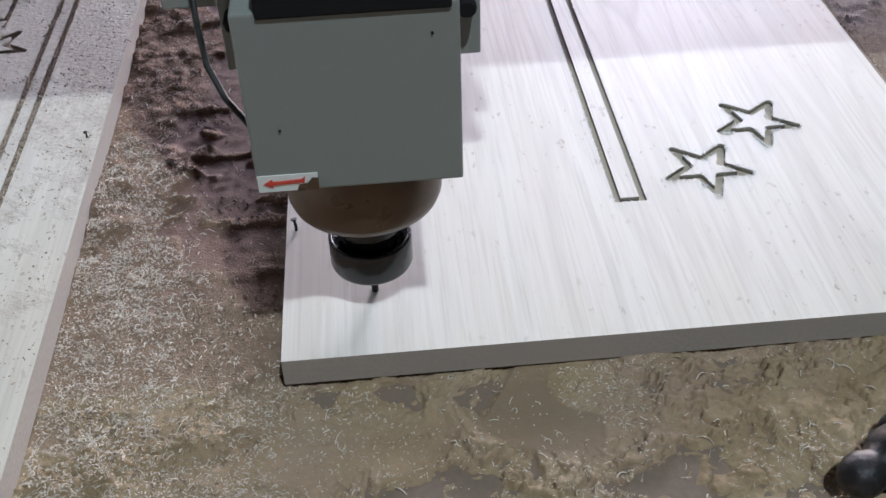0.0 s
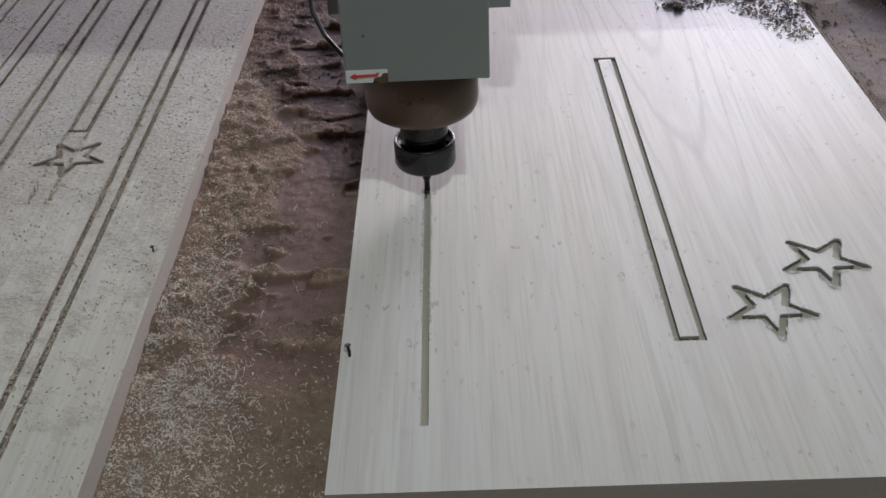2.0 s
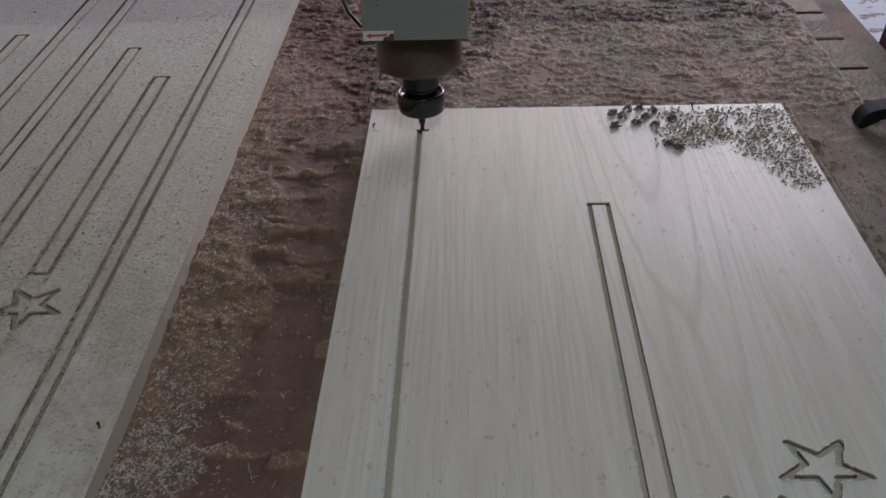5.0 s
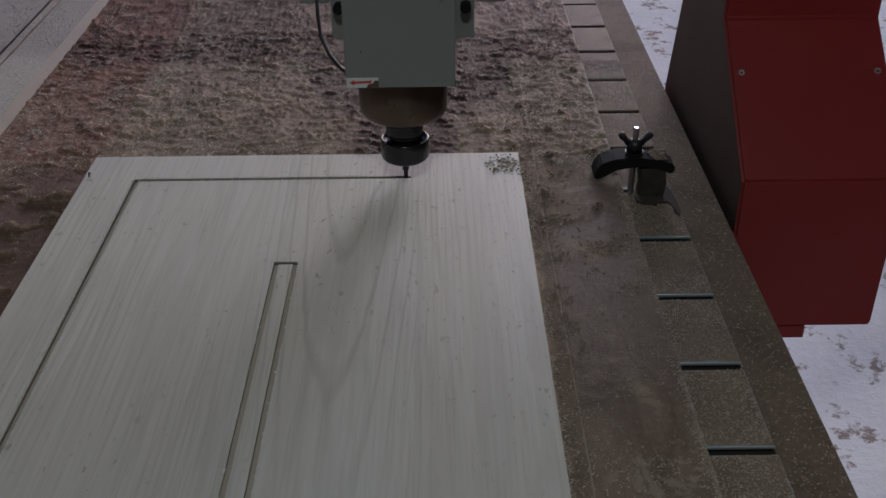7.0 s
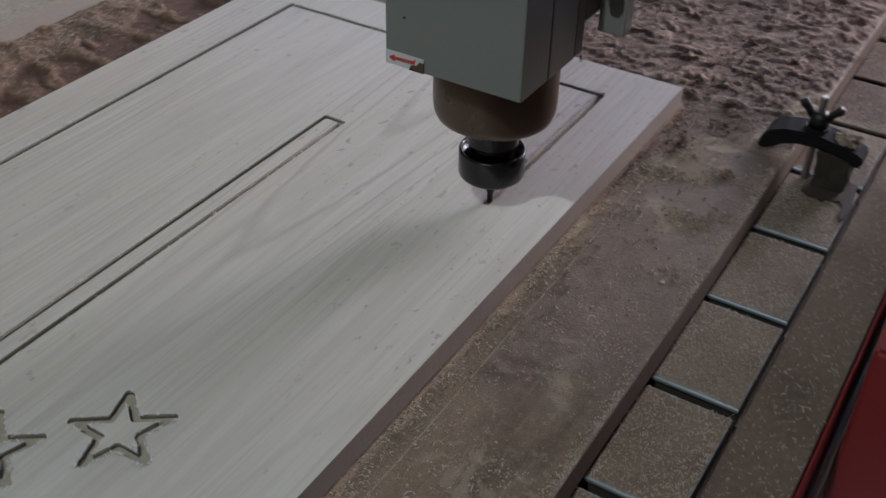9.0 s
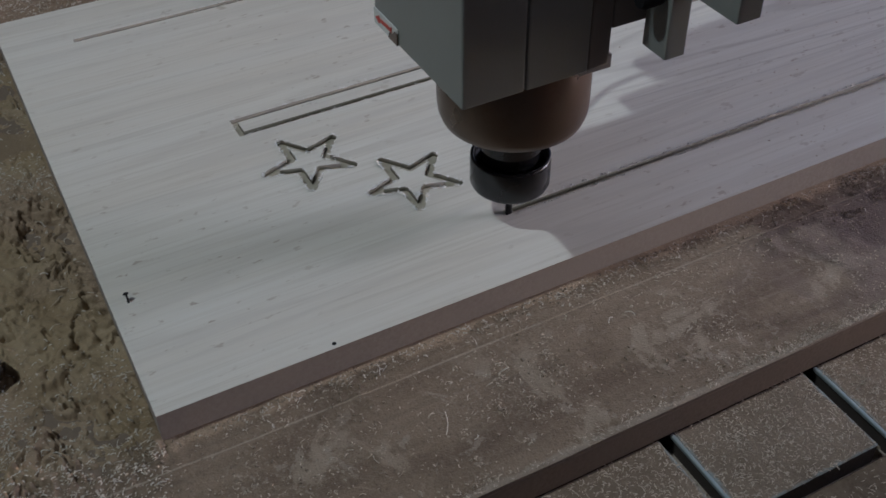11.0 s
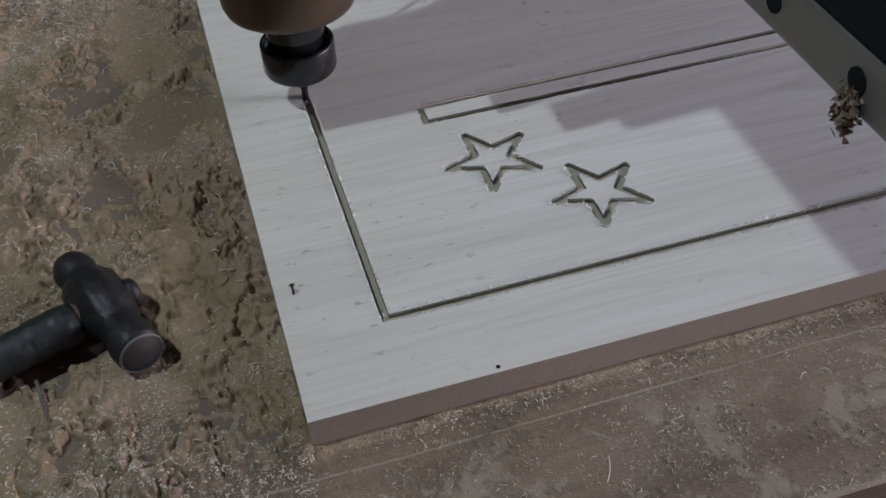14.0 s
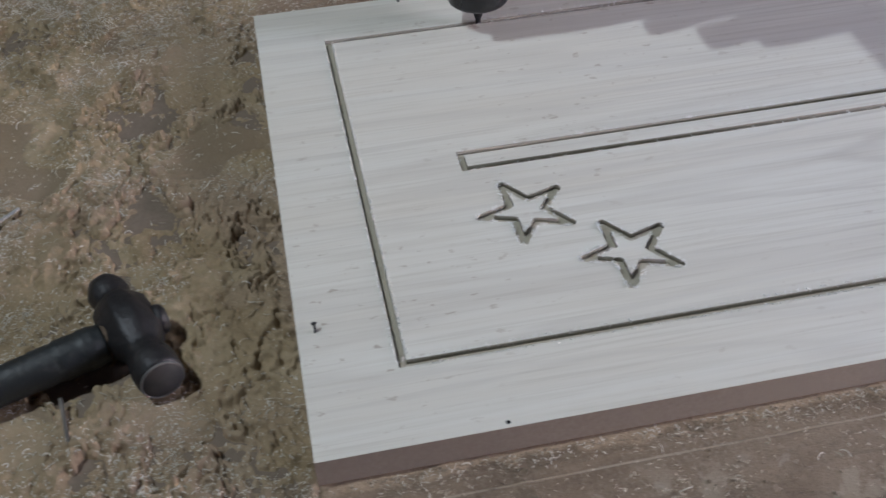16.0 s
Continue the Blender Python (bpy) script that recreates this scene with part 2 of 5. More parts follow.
        k = m.mix(m.ramp(m.noise(620.0, 3.0, 0.7), [(0.58, (0, 0, 0)), (0.68, (0.45, 0.45, 0.45))]), k, (0.48, 0.405, 0.31))
        k = m.mix(m.math("MULTIPLY", damp.outputs["Fac"], 0.55), k, (0.180, 0.128, 0.085))
        c = m.mix(m.ramp(cl.outputs["Fac"], [(0.3, (0, 0, 0)), (0.6, (1, 1, 1))]), c, k)
        s = m.mix(m.math("MULTIPLY", damp.outputs["Fac"], 0.68), s, m.ramp(m.noise(38.0, 4.0, 0.6), [(0.36, (0.118, 0.081, 0.064)), (0.62, (0.172, 0.123, 0.098))]))
        m.link(m.math("SUBTRACT", 0.92, m.math("MULTIPLY", damp.outputs["Fac"], 0.16)), m.b.inputs["Roughness"])
        c = m.mix(m.ramp(sw.outputs["Fac"], [(0.25, (0, 0, 0)), (0.7, (1, 1, 1))]), c, s)
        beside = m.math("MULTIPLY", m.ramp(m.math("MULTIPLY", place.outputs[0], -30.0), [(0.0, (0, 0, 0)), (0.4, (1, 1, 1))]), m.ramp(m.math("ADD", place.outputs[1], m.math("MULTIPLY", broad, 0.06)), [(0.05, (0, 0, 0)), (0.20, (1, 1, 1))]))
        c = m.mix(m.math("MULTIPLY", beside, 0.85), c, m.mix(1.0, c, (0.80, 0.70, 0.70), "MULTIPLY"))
        h = m.math("MULTIPLY", h, rough_part)
        h = m.math("MULTIPLY", h, m.math("SUBTRACT", 1.0, m.math("MULTIPLY", cl.outputs["Fac"], 0.72)))
        # Colour raised behind the door, in place of stronger daylight at the back.
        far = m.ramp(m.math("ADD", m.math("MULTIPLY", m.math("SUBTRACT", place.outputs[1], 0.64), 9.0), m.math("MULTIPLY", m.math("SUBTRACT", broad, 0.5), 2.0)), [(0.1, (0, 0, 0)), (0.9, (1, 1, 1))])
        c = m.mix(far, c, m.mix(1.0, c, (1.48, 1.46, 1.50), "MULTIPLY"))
    return m.color(c).bump(h, 0.9 if loose else 0.55, 0.0040 if loose else 0.0022).m


def paint(name, colour, rough=0.45, dust=0.25, dust_colour=(0.34, 0.28, 0.22)):
    m = Mat(name, rough)
    n = m.noise(6.0, 5.0, 0.65)
    f = m.noise(700.0, 2.0)
    c = m.mix(m.ramp(n, [(0.4, (0, 0, 0)), (0.8, (dust, dust, dust))]), colour, dust_colour)
    c = m.mix(m.ramp(m.noise(160.0, 3.0), [(0.68, (0, 0, 0)), (0.74, (dust, dust, dust))]), c, dust_colour)
    m.rough(m.ramp(n, [(0.3, (rough - 0.08,) * 3), (0.8, (rough + 0.2,) * 3)]))
    return m.color(c).bump(f, 0.12, 0.0004).m


def steel(name, colour, rough, metal=1.0, scuff=(0.5, 0.48, 0.45), pitted=0.1):
    m = Mat(name, rough, metal)
    n = m.noise(60.0, 5.0, 0.7)
    c = m.mix(m.ramp(n, [(0.55, (0, 0, 0)), (0.8, (0.4, 0.4, 0.4))]), colour, scuff)
    m.rough(m.ramp(m.noise(25.0, 4.0), [(0.3, (max(0.05, rough - 0.1),) * 3), (0.75, (min(1, rough + 0.2),) * 3)]))
    return m.color(c).bump(m.noise(140.0, 5.0, 0.7) if pitted > 0.1 else n, pitted, 0.0005 if pitted <= 0.1 else 0.0016).m


VENEER = veneer("bleached_oak_veneer")
VENEER_CORE = veneer("bleached_oak_veneer_core", place="place")
DUSTY_VENEER = veneer("dusty_oak_veneer", 0.72, tone=(0.95, 0.95, 0.90))
MDF = mdf("mdf_edge", (0.312, 0.272, 0.236), (0.400, 0.356, 0.314))
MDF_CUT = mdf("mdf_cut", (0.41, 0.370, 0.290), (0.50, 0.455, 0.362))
# The same cut MDF, darker: shade on the groove walls put into the colour.
MDF_SHADED = mdf("shaded_groove_wall", (0.26, 0.238, 0.196), (0.32, 0.295, 0.243))
FUZZ = mdf("torn_white_fibre", (0.80, 0.79, 0.76), (0.86, 0.855, 0.835))
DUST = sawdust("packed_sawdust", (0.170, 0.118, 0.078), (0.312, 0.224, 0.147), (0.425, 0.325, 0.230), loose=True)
SPOIL_SIDE = mdf("spoilboard_edge", (0.145, 0.108, 0.078), (0.225, 0.172, 0.128))
SHAVING = sawdust("pale_shavings", (0.50, 0.44, 0.35), (0.66, 0.60, 0.51), (0.78, 0.74, 0.66), 3.0)
CHIP = sawdust("dark_chips", (0.14, 0.10, 0.075), (0.24, 0.175, 0.125), (0.36, 0.275, 0.20), 2.0)
DUST_FILL = sawdust("dust_filled_groove", (0.25, 0.205, 0.160), (0.36, 0.305, 0.245), (0.50, 0.435, 0.36), 2.0)
TILE = sawdust("dusty_infill", (0.104, 0.073, 0.048), (0.160, 0.115, 0.077), (0.29, 0.225, 0.160), 1.4)
ALU = steel("worn_aluminium", (0.40, 0.47, 0.48), 0.36, 0.5, (0.58, 0.64, 0.65))
# Near-black colour that puts the slots' shade on slab sides and table top.
SLOT_SHADE = mdf("slot_shade", (0.03, 0.024, 0.02), (0.06, 0.048, 0.04))
GREY_PAINT = paint("grey_green_paint", (0.205, 0.222, 0.208), 0.42, 0.12)
DARK_PAINT = paint("dark_grey_paint", (0.15, 0.14, 0.13), 0.5, 0.25)
RED_DUSTY = paint("brown_dusty_paint", (0.085, 0.050, 0.038), 0.6, 0.3, (0.16, 0.11, 0.085))
RED_PAINT = paint("red_paint", (0.24, 0.011, 0.009), 0.55, 0.04, (0.26, 0.12, 0.085))
BRONZE = steel("bronze_brown_metal", (0.120, 0.084, 0.060), 0.30, 0.6, (0.065, 0.032, 0.022))
BLACK_STEEL = steel("black_oxide_steel", (0.05, 0.05, 0.053), 0.24, 0.8, (0.12, 0.12, 0.12))
STEEL = steel("bright_steel", (0.5, 0.5, 0.5), 0.3)
IRON = steel("dark_forged_iron", (0.028, 0.027, 0.029), 0.40, 0.5, (0.17, 0.16, 0.15), 0.6)
RUBBER = steel("black_rubber", (0.018, 0.02, 0.021), 0.36, 0.0, (0.12, 0.12, 0.12), 0.6)
RAIL = steel("ground_steel_rail", (0.27, 0.27, 0.262), 0.4, 0.7, (0.22, 0.2, 0.18))
TAPE = steel("black_tape", (0.012, 0.015, 0.016), 0.44, 0.0, (0.16, 0.16, 0.155), 0.5)
HANDLE_WOOD = mdf("grimy_wood", (0.070, 0.045, 0.028), (0.165, 0.118, 0.082))
BLACK = steel("black_beam_paint", (0.012, 0.012, 0.013), 0.75, 0.0, (0.03, 0.028, 0.026))
BLACK.node_tree.nodes["Principled BSDF"].inputs["Specular IOR Level"].default_value = 0.12
STICKER = paint("white_sticker", (0.68, 0.71, 0.69), 0.4, 0.12)
RED_PRINT = paint("red_print", (0.55, 0.06, 0.04), 0.45, 0.1)
WALL = paint("unseen_wall", (0.15, 0.148, 0.145), 0.9, 0.3)


def slab_material():
    """Aluminium slab under trodden sawdust, rubbed bare and bluish along its rims."""
    m = Mat("dusty_slab", 0.8)
    sep = m.t.nodes.new("ShaderNodeSeparateXYZ")
    m.link(m.co, sep.inputs[0])
    near = m.math("MINIMUM", m.math("SUBTRACT", 0.0520, sep.outputs[0]), m.math("MINIMUM", sep.outputs[1], m.math("SUBTRACT", 0.0815, sep.outputs[1])))
    rub = m.math("ADD", m.math("MULTIPLY", near, -170.0), m.math("MULTIPLY", m.noise(110.0, 5.0, 0.7), 1.25))
    oi = m.t.nodes.new("ShaderNodeObjectInfo")
    tone = m.noise(40.0, 4.0, 0.6)
    crumb = m.noise(460.0, 4.0, 0.75)
    c = m.ramp(tone, [(0.34, (0.188, 0.136, 0.090)), (0.66, (0.264, 0.198, 0.138))])
    c = m.mix(m.ramp(crumb, [(0.28, (0.6, 0.6, 0.6)), (0.42, (0, 0, 0))]), c, (0.085, 0.062, 0.044))
    c = m.mix(m.ramp(crumb, [(0.56, (0, 0, 0)), (0.66, (0.8, 0.8, 0.8))]), c, (0.36, 0.292, 0.216))
    c = m.mix(m.ramp(oi.outputs["Random"], [(0.0, (0, 0, 0)), (1.0, (0.3, 0.3, 0.3))]), c, (0.17, 0.14, 0.108))
    bare = m.ramp(rub, [(0.34, (0, 0, 0)), (0.66, (0.8, 0.8, 0.8))])
    c = m.mix(bare, c, (0.34, 0.40, 0.40))
    return m.color(c).bump(crumb, 0.6, 0.0014).m


SLAB = slab_material()


def snow_material():
    m = Mat("trampled_snow", 0.75)
    n = m.noise(2.6, 6.0, 0.65, dist=0.5)
    d = m.noise(11.0, 5.0, 0.7)
    c = m.ramp(n, [(0.3, (0.84, 0.85, 0.88)), (0.6, (0.93, 0.94, 0.95))])
    c = m.mix(m.ramp(d, [(0.575, (0, 0, 0)), (0.63, (0.85, 0.85, 0.85))]), c, (0.20, 0.125, 0.085))
    return m.color(c).bump(m.noise(7.0, 7.0, 0.7), 0.3, 0.03).m


SNOW = snow_material()


# ---- mesh helpers ----
def mesh_of(name, bm, *mats, smooth=False):
    me = bpy.data.meshes.new(name)
    bm.normal_update()
    bm.to_mesh(me)
    bm.free()
    for m in mats:
        me.materials.append(m)
    if smooth:
        me.polygons.foreach_set("use_smooth", [True] * len(me.polygons))
    return me


def part(name, bm, material, parent=None, label="", smooth=False, m=None):
    """Links a bmesh as one mesh object, under a thing or a part when one is given."""
    mats = material if isinstance(material, (tuple, list)) else (material,)
    ob = new(name, mesh_of(name, bm, *mats, smooth=smooth))
    if parent:
        ob.parent = parent
    if m is not None:
        ob.matrix_basis = m
    if label:
        tagged(ob, label)
    return ob


def thing(name, label, category, group="", kind="", at=None):
    ob = new(name)
    ob.empty_display_size = 0.02
    if at is not None:
        ob.matrix_basis = at
    return tagged(ob, label, category, group, kind)


def box(x0, x1, y0, y1, z0, z1, bevel=0.0, seg=2, bm=None):
    bm = bm or bmesh.new()
    vs = [bm.verts.new((x, y, z)) for z in (z0, z1) for y in (y0, y1) for x in (x0, x1)]
    fs = [bm.faces.new([vs[i] for i in f]) for f in ((0, 2, 3, 1), (4, 5, 7, 6), (0, 1, 5, 4), (2, 6, 7, 3), (0, 4, 6, 2), (1, 3, 7, 5))]
    if bevel:
        es = list({e for f in fs for e in f.edges})
        bmesh.ops.bevel(bm, geom=es, offset=bevel, segments=seg, affect="EDGES", profile=0.6)
    return bm


def lathe(profile, n=48, bm=None, axis=None, caps=True):
    """A solid of revolution about z through (radius, height) pairs; closed at the ends."""
    bm = bm or bmesh.new()
    rings = []
    for r, z in profile:
        if r < 1e-6:
            rings.append([bm.verts.new((0, 0, z))])
        else:
            rings.append([bm.verts.new((r * math.cos(2 * math.pi * i / n), r * math.sin(2 * math.pi * i / n), z)) for i in range(n)])
    for a, b in zip(rings, rings[1:]):
        for i in range(n):
            j = (i + 1) % n
            q = [a[i % len(a)], a[j % len(a)], b[j % len(b)], b[i % len(b)]]
            q = [v for k, v in enumerate(q) if v not in q[:k]]
            if len(q) > 2:
                bm.faces.new(q)
    for ring, flip in ((rings[0], True), (rings[-1], False)):
        if len(ring) > 2 and caps:
            bm.faces.new(ring[::-1] if flip else ring)
    if axis is not None:
        bmesh.ops.transform(bm, matrix=axis, verts=bm.verts)
    return bm


def prism(outline, axis, a, b, bevel=0.0):
    """Extrudes a 2D outline along 'x', 'y' or 'z' from a to b."""
    bm = bmesh.new()
    put = {"x": lambda p, q, w: (w, p, q), "y": lambda p, q, w: (p, w, q), "z": lambda p, q, w: (p, q, w)}[axis]
    lo = [bm.verts.new(put(p, q, a)) for p, q in outline]
    hi = [bm.verts.new(put(p, q, b)) for p, q in outline]
    bm.faces.new(lo[::-1])
    bm.faces.new(hi)
    for i in range(len(lo)):
        j = (i + 1) % len(lo)
        bm.faces.new((lo[i], lo[j], hi[j], hi[i]))
    bmesh.ops.recalc_face_normals(bm, faces=bm.faces)
    if bevel:
        bmesh.ops.bevel(bm, geom=list(bm.edges), offset=bevel, segments=2, affect="EDGES")
    return bm


def tube(points, radius, n=10, bm=None):
    """A round bar along points; radius may be one number or one for each point."""
    bm = bm or bmesh.new()
    pts = [Vector(p) for p in points]
    rad = radius if isinstance(radius, (list, tuple)) else [radius] * len(pts)
    rings, up = [], Vector((0.13, 0.21, 0.97)).normalized()
    for i, p in enumerate(pts):
        d = (pts[min(i + 1, len(pts) - 1)] - pts[max(i - 1, 0)]).normalized()
        u = d.cross(up).normalized()
        v = d.cross(u)
        rings.append([bm.verts.new(p + rad[i] * (math.cos(2 * math.pi * k / n) * u + math.sin(2 * math.pi * k / n) * v)) for k in range(n)])
    for a, b in zip(rings, rings[1:]):
        for k in range(n):
            bm.faces.new((a[k], b[k], b[(k + 1) % n], a[(k + 1) % n]))
    bm.faces.new(rings[0])
    bm.faces.new(rings[-1][::-1])
    bmesh.ops.recalc_face_normals(bm, faces=bm.faces)
    return bm


def filled(loops, z0, z1):
    """A flat plate between z0 and z1 with nested outlines: an outline inside another is a hole, one inside a hole an island."""
    cu = bpy.data.curves.new("outline", "CURVE")
    cu.dimensions, cu.fill_mode, cu.extrude = "2D", "BOTH", (z1 - z0) / 2
    for loop in loops:
        s = cu.splines.new("POLY")
        s.points.add(len(loop) - 1)
        for p, (x, y) in zip(s.points, loop):
            p.co = (x, y, 0, 1)
        s.use_cyclic_u = True
    ob = bpy.data.objects.new("outline", cu)
    scene.collection.objects.link(ob)
    me = bpy.data.meshes.new_from_object(ob.evaluated_get(bpy.context.evaluated_depsgraph_get()))
    bpy.data.objects.remove(ob)
    bpy.data.curves.remove(cu)
    bm = bmesh.new()
    bm.from_mesh(me)
    bpy.data.meshes.remove(me)
    bmesh.ops.translate(bm, verts=bm.verts, vec=(0, 0, (z0 + z1) / 2))
    bmesh.ops.remove_doubles(bm, verts=bm.verts, dist=1e-6)
    bmesh.ops.recalc_face_normals(bm, faces=bm.faces)
    return bm


def merged(*bms):
    out = bmesh.new()
    for b in bms:
        me = bpy.data.meshes.new("piece")
        b.to_mesh(me)
        b.free()
        out.from_mesh(me)
        bpy.data.meshes.remove(me)
    return out


def value_noise(x, y, cell, seed):
    """Smooth random field between 0 and 1 over arrays of places, one value a cell."""
    rs = np.random.RandomState(seed)
    tab = rs.rand(257, 257)
    turn = 0.4 + 0.73 * seed
    u, v = (x * math.cos(turn) - y * math.sin(turn)) / cell, (x * math.sin(turn) + y * math.cos(turn)) / cell
    i, j = np.floor(u).astype(int), np.floor(v).astype(int)
    f, g = u - i, v - j
    f, g = f * f * (3 - 2 * f), g * g * (3 - 2 * g)
    i, j = i % 256, j % 256
    return (tab[i, j] * (1 - f) + tab[i + 1, j] * f) * (1 - g) + (tab[i, j + 1] * (1 - f) + tab[i + 1, j + 1] * f) * g


# ---- sizes of the work ----
W, L, T = 0.396, 0.674, 0.018
GX0, GX1, GY0, GY1, GW = 0.0488, 0.3480, 0.0475, 0.6265, 0.0042
FLOOR_Z = 0.0149
STARS = ((0.2525, 0.1335), (0.2970, 0.1785))


def rect(x0, x1, y0, y1):
    return [(x0, y0), (x1, y0), (x1, y1), (x0, y1)]


def star(x, y, r, inner=0.40, turn=-90):
    return [(x + (r if k % 2 == 0 else r * inner) * math.cos(radians(turn + 36 * k)), y + (r if k % 2 == 0 else r * inner) * math.sin(radians(turn + 36 * k))) for k in range(10)]


def cutter_at(t):
    """Place of the tool over the board at t seconds: round the frame groove at an even feed, with short stops in the corners."""
    ts = (0.07, 4.81, 4.98, 7.467, 7.6, 12.34, 12.475, 14.9, 15.36, 15.43, 15.5, 15.6, 16.0)
    xs = (GX0, GX0, GX0, GX1, GX1, GX1, GX1, GX0, GX0, GX0, GX0, GX0, GX0)
    ys = (GY0, GY1, GY1, GY1, GY1, GY0, GY0, GY0, GY0, 0.0535, 0.0650, 0.0830, 0.1525)
    return float(np.interp(t, ts, xs)), float(np.interp(t, ts, ys))


def lift_at(t):
    """Height of the tool over its first pass: it rises in the last corner and goes down deeper for the second pass."""
    return float(np.interp(t, (15.12, 15.2, 15.3, 15.4, 15.5, 15.6, 15.7, 15.85), (0.0, 0.003, 0.006, 0.008, 0.006, 0.0, -0.002, -0.003)))



def stroke(path, w):
    """Outer and inner outline of a groove of width w along a closed path, round where the cutter turns."""
    n, loops = len(path), []
    for side in (1, -1):
        out = []
        for i in range(n):
            p, q, r = Vector(path[i - 1]), Vector(path[i]), Vector(path[(i + 1) % n])
            e, f = (q - p).normalized(), (r - q).normalized()
            a, b = Vector((e.y, -e.x)) * side, Vector((f.y, -f.x)) * side
            if (e.x * f.y - e.y * f.x) * side > 0:
                for k in range(6):
                    out.append(tuple(q + a.lerp(b, k / 5).normalized() * w / 2))
            else:
                out.append(tuple(q + (a + b) * (w / 2) / (1 + a.dot(b))))
        loops.append(out)
    return loops


# ---- setting ----
def ground():
    """Trampled snow round the machine, reaching far out, uneven near it."""
    n = 90
    k = np.linspace(-1, 1, n)
    s = np.sign(k) * (4 * np.abs(k) + 600 * np.abs(k) ** 6)
    xx, yy = np.meshgrid(s + 0.8, s + 1.2)
    zz = -0.80 + 0.05 * (value_noise(xx + 900, yy + 900, 0.35, 3) - 0.5) + 0.03 * (value_noise(xx + 900, yy + 900, 0.13, 4) - 0.5)
    verts = np.stack([xx.ravel(), yy.ravel(), zz.ravel()], 1)
    faces = [(r * n + c, r * n + c + 1, r * n + n + c + 1, r * n + n + c) for r in range(n - 1) for c in range(n - 1)]
    me = bpy.data.meshes.new("ground")
    me.from_pydata(verts.tolist(), [], faces)
    me.materials.append(SNOW)
    me.polygons.foreach_set("use_smooth", [True] * len(me.polygons))
    tagged(new("ground", me), "trampled white snow with brown dirt round the machine", "ground", kind="structure")


def shed():
    """Unseen plain walls and roof on three sides, added to limit the daylight; the back stands open to the yard."""
    for name, b in (("wall_west", box(-2.0, -1.8, -3.2, 2.2, -0.8, 2.5)), ("wall_south", box(-1.8, 2.6, -3.2, -3.0, -0.8, 2.5)), ("wall_east", box(2.4, 2.6, -3.0, 2.2, -0.8, 2.5))):
        tagged(part(name, b, WALL), "unseen plain grey wall that limits the daylight", "wall", kind="structure")
    tagged(part("ceiling", box(-2.0, 2.6, -3.2, 2.2, 2.5, 2.6), WALL), "unseen plain grey roof that limits the daylight", "ceiling", kind="structure")


BED = (-0.74, 0.4905, -0.62, 2.05)


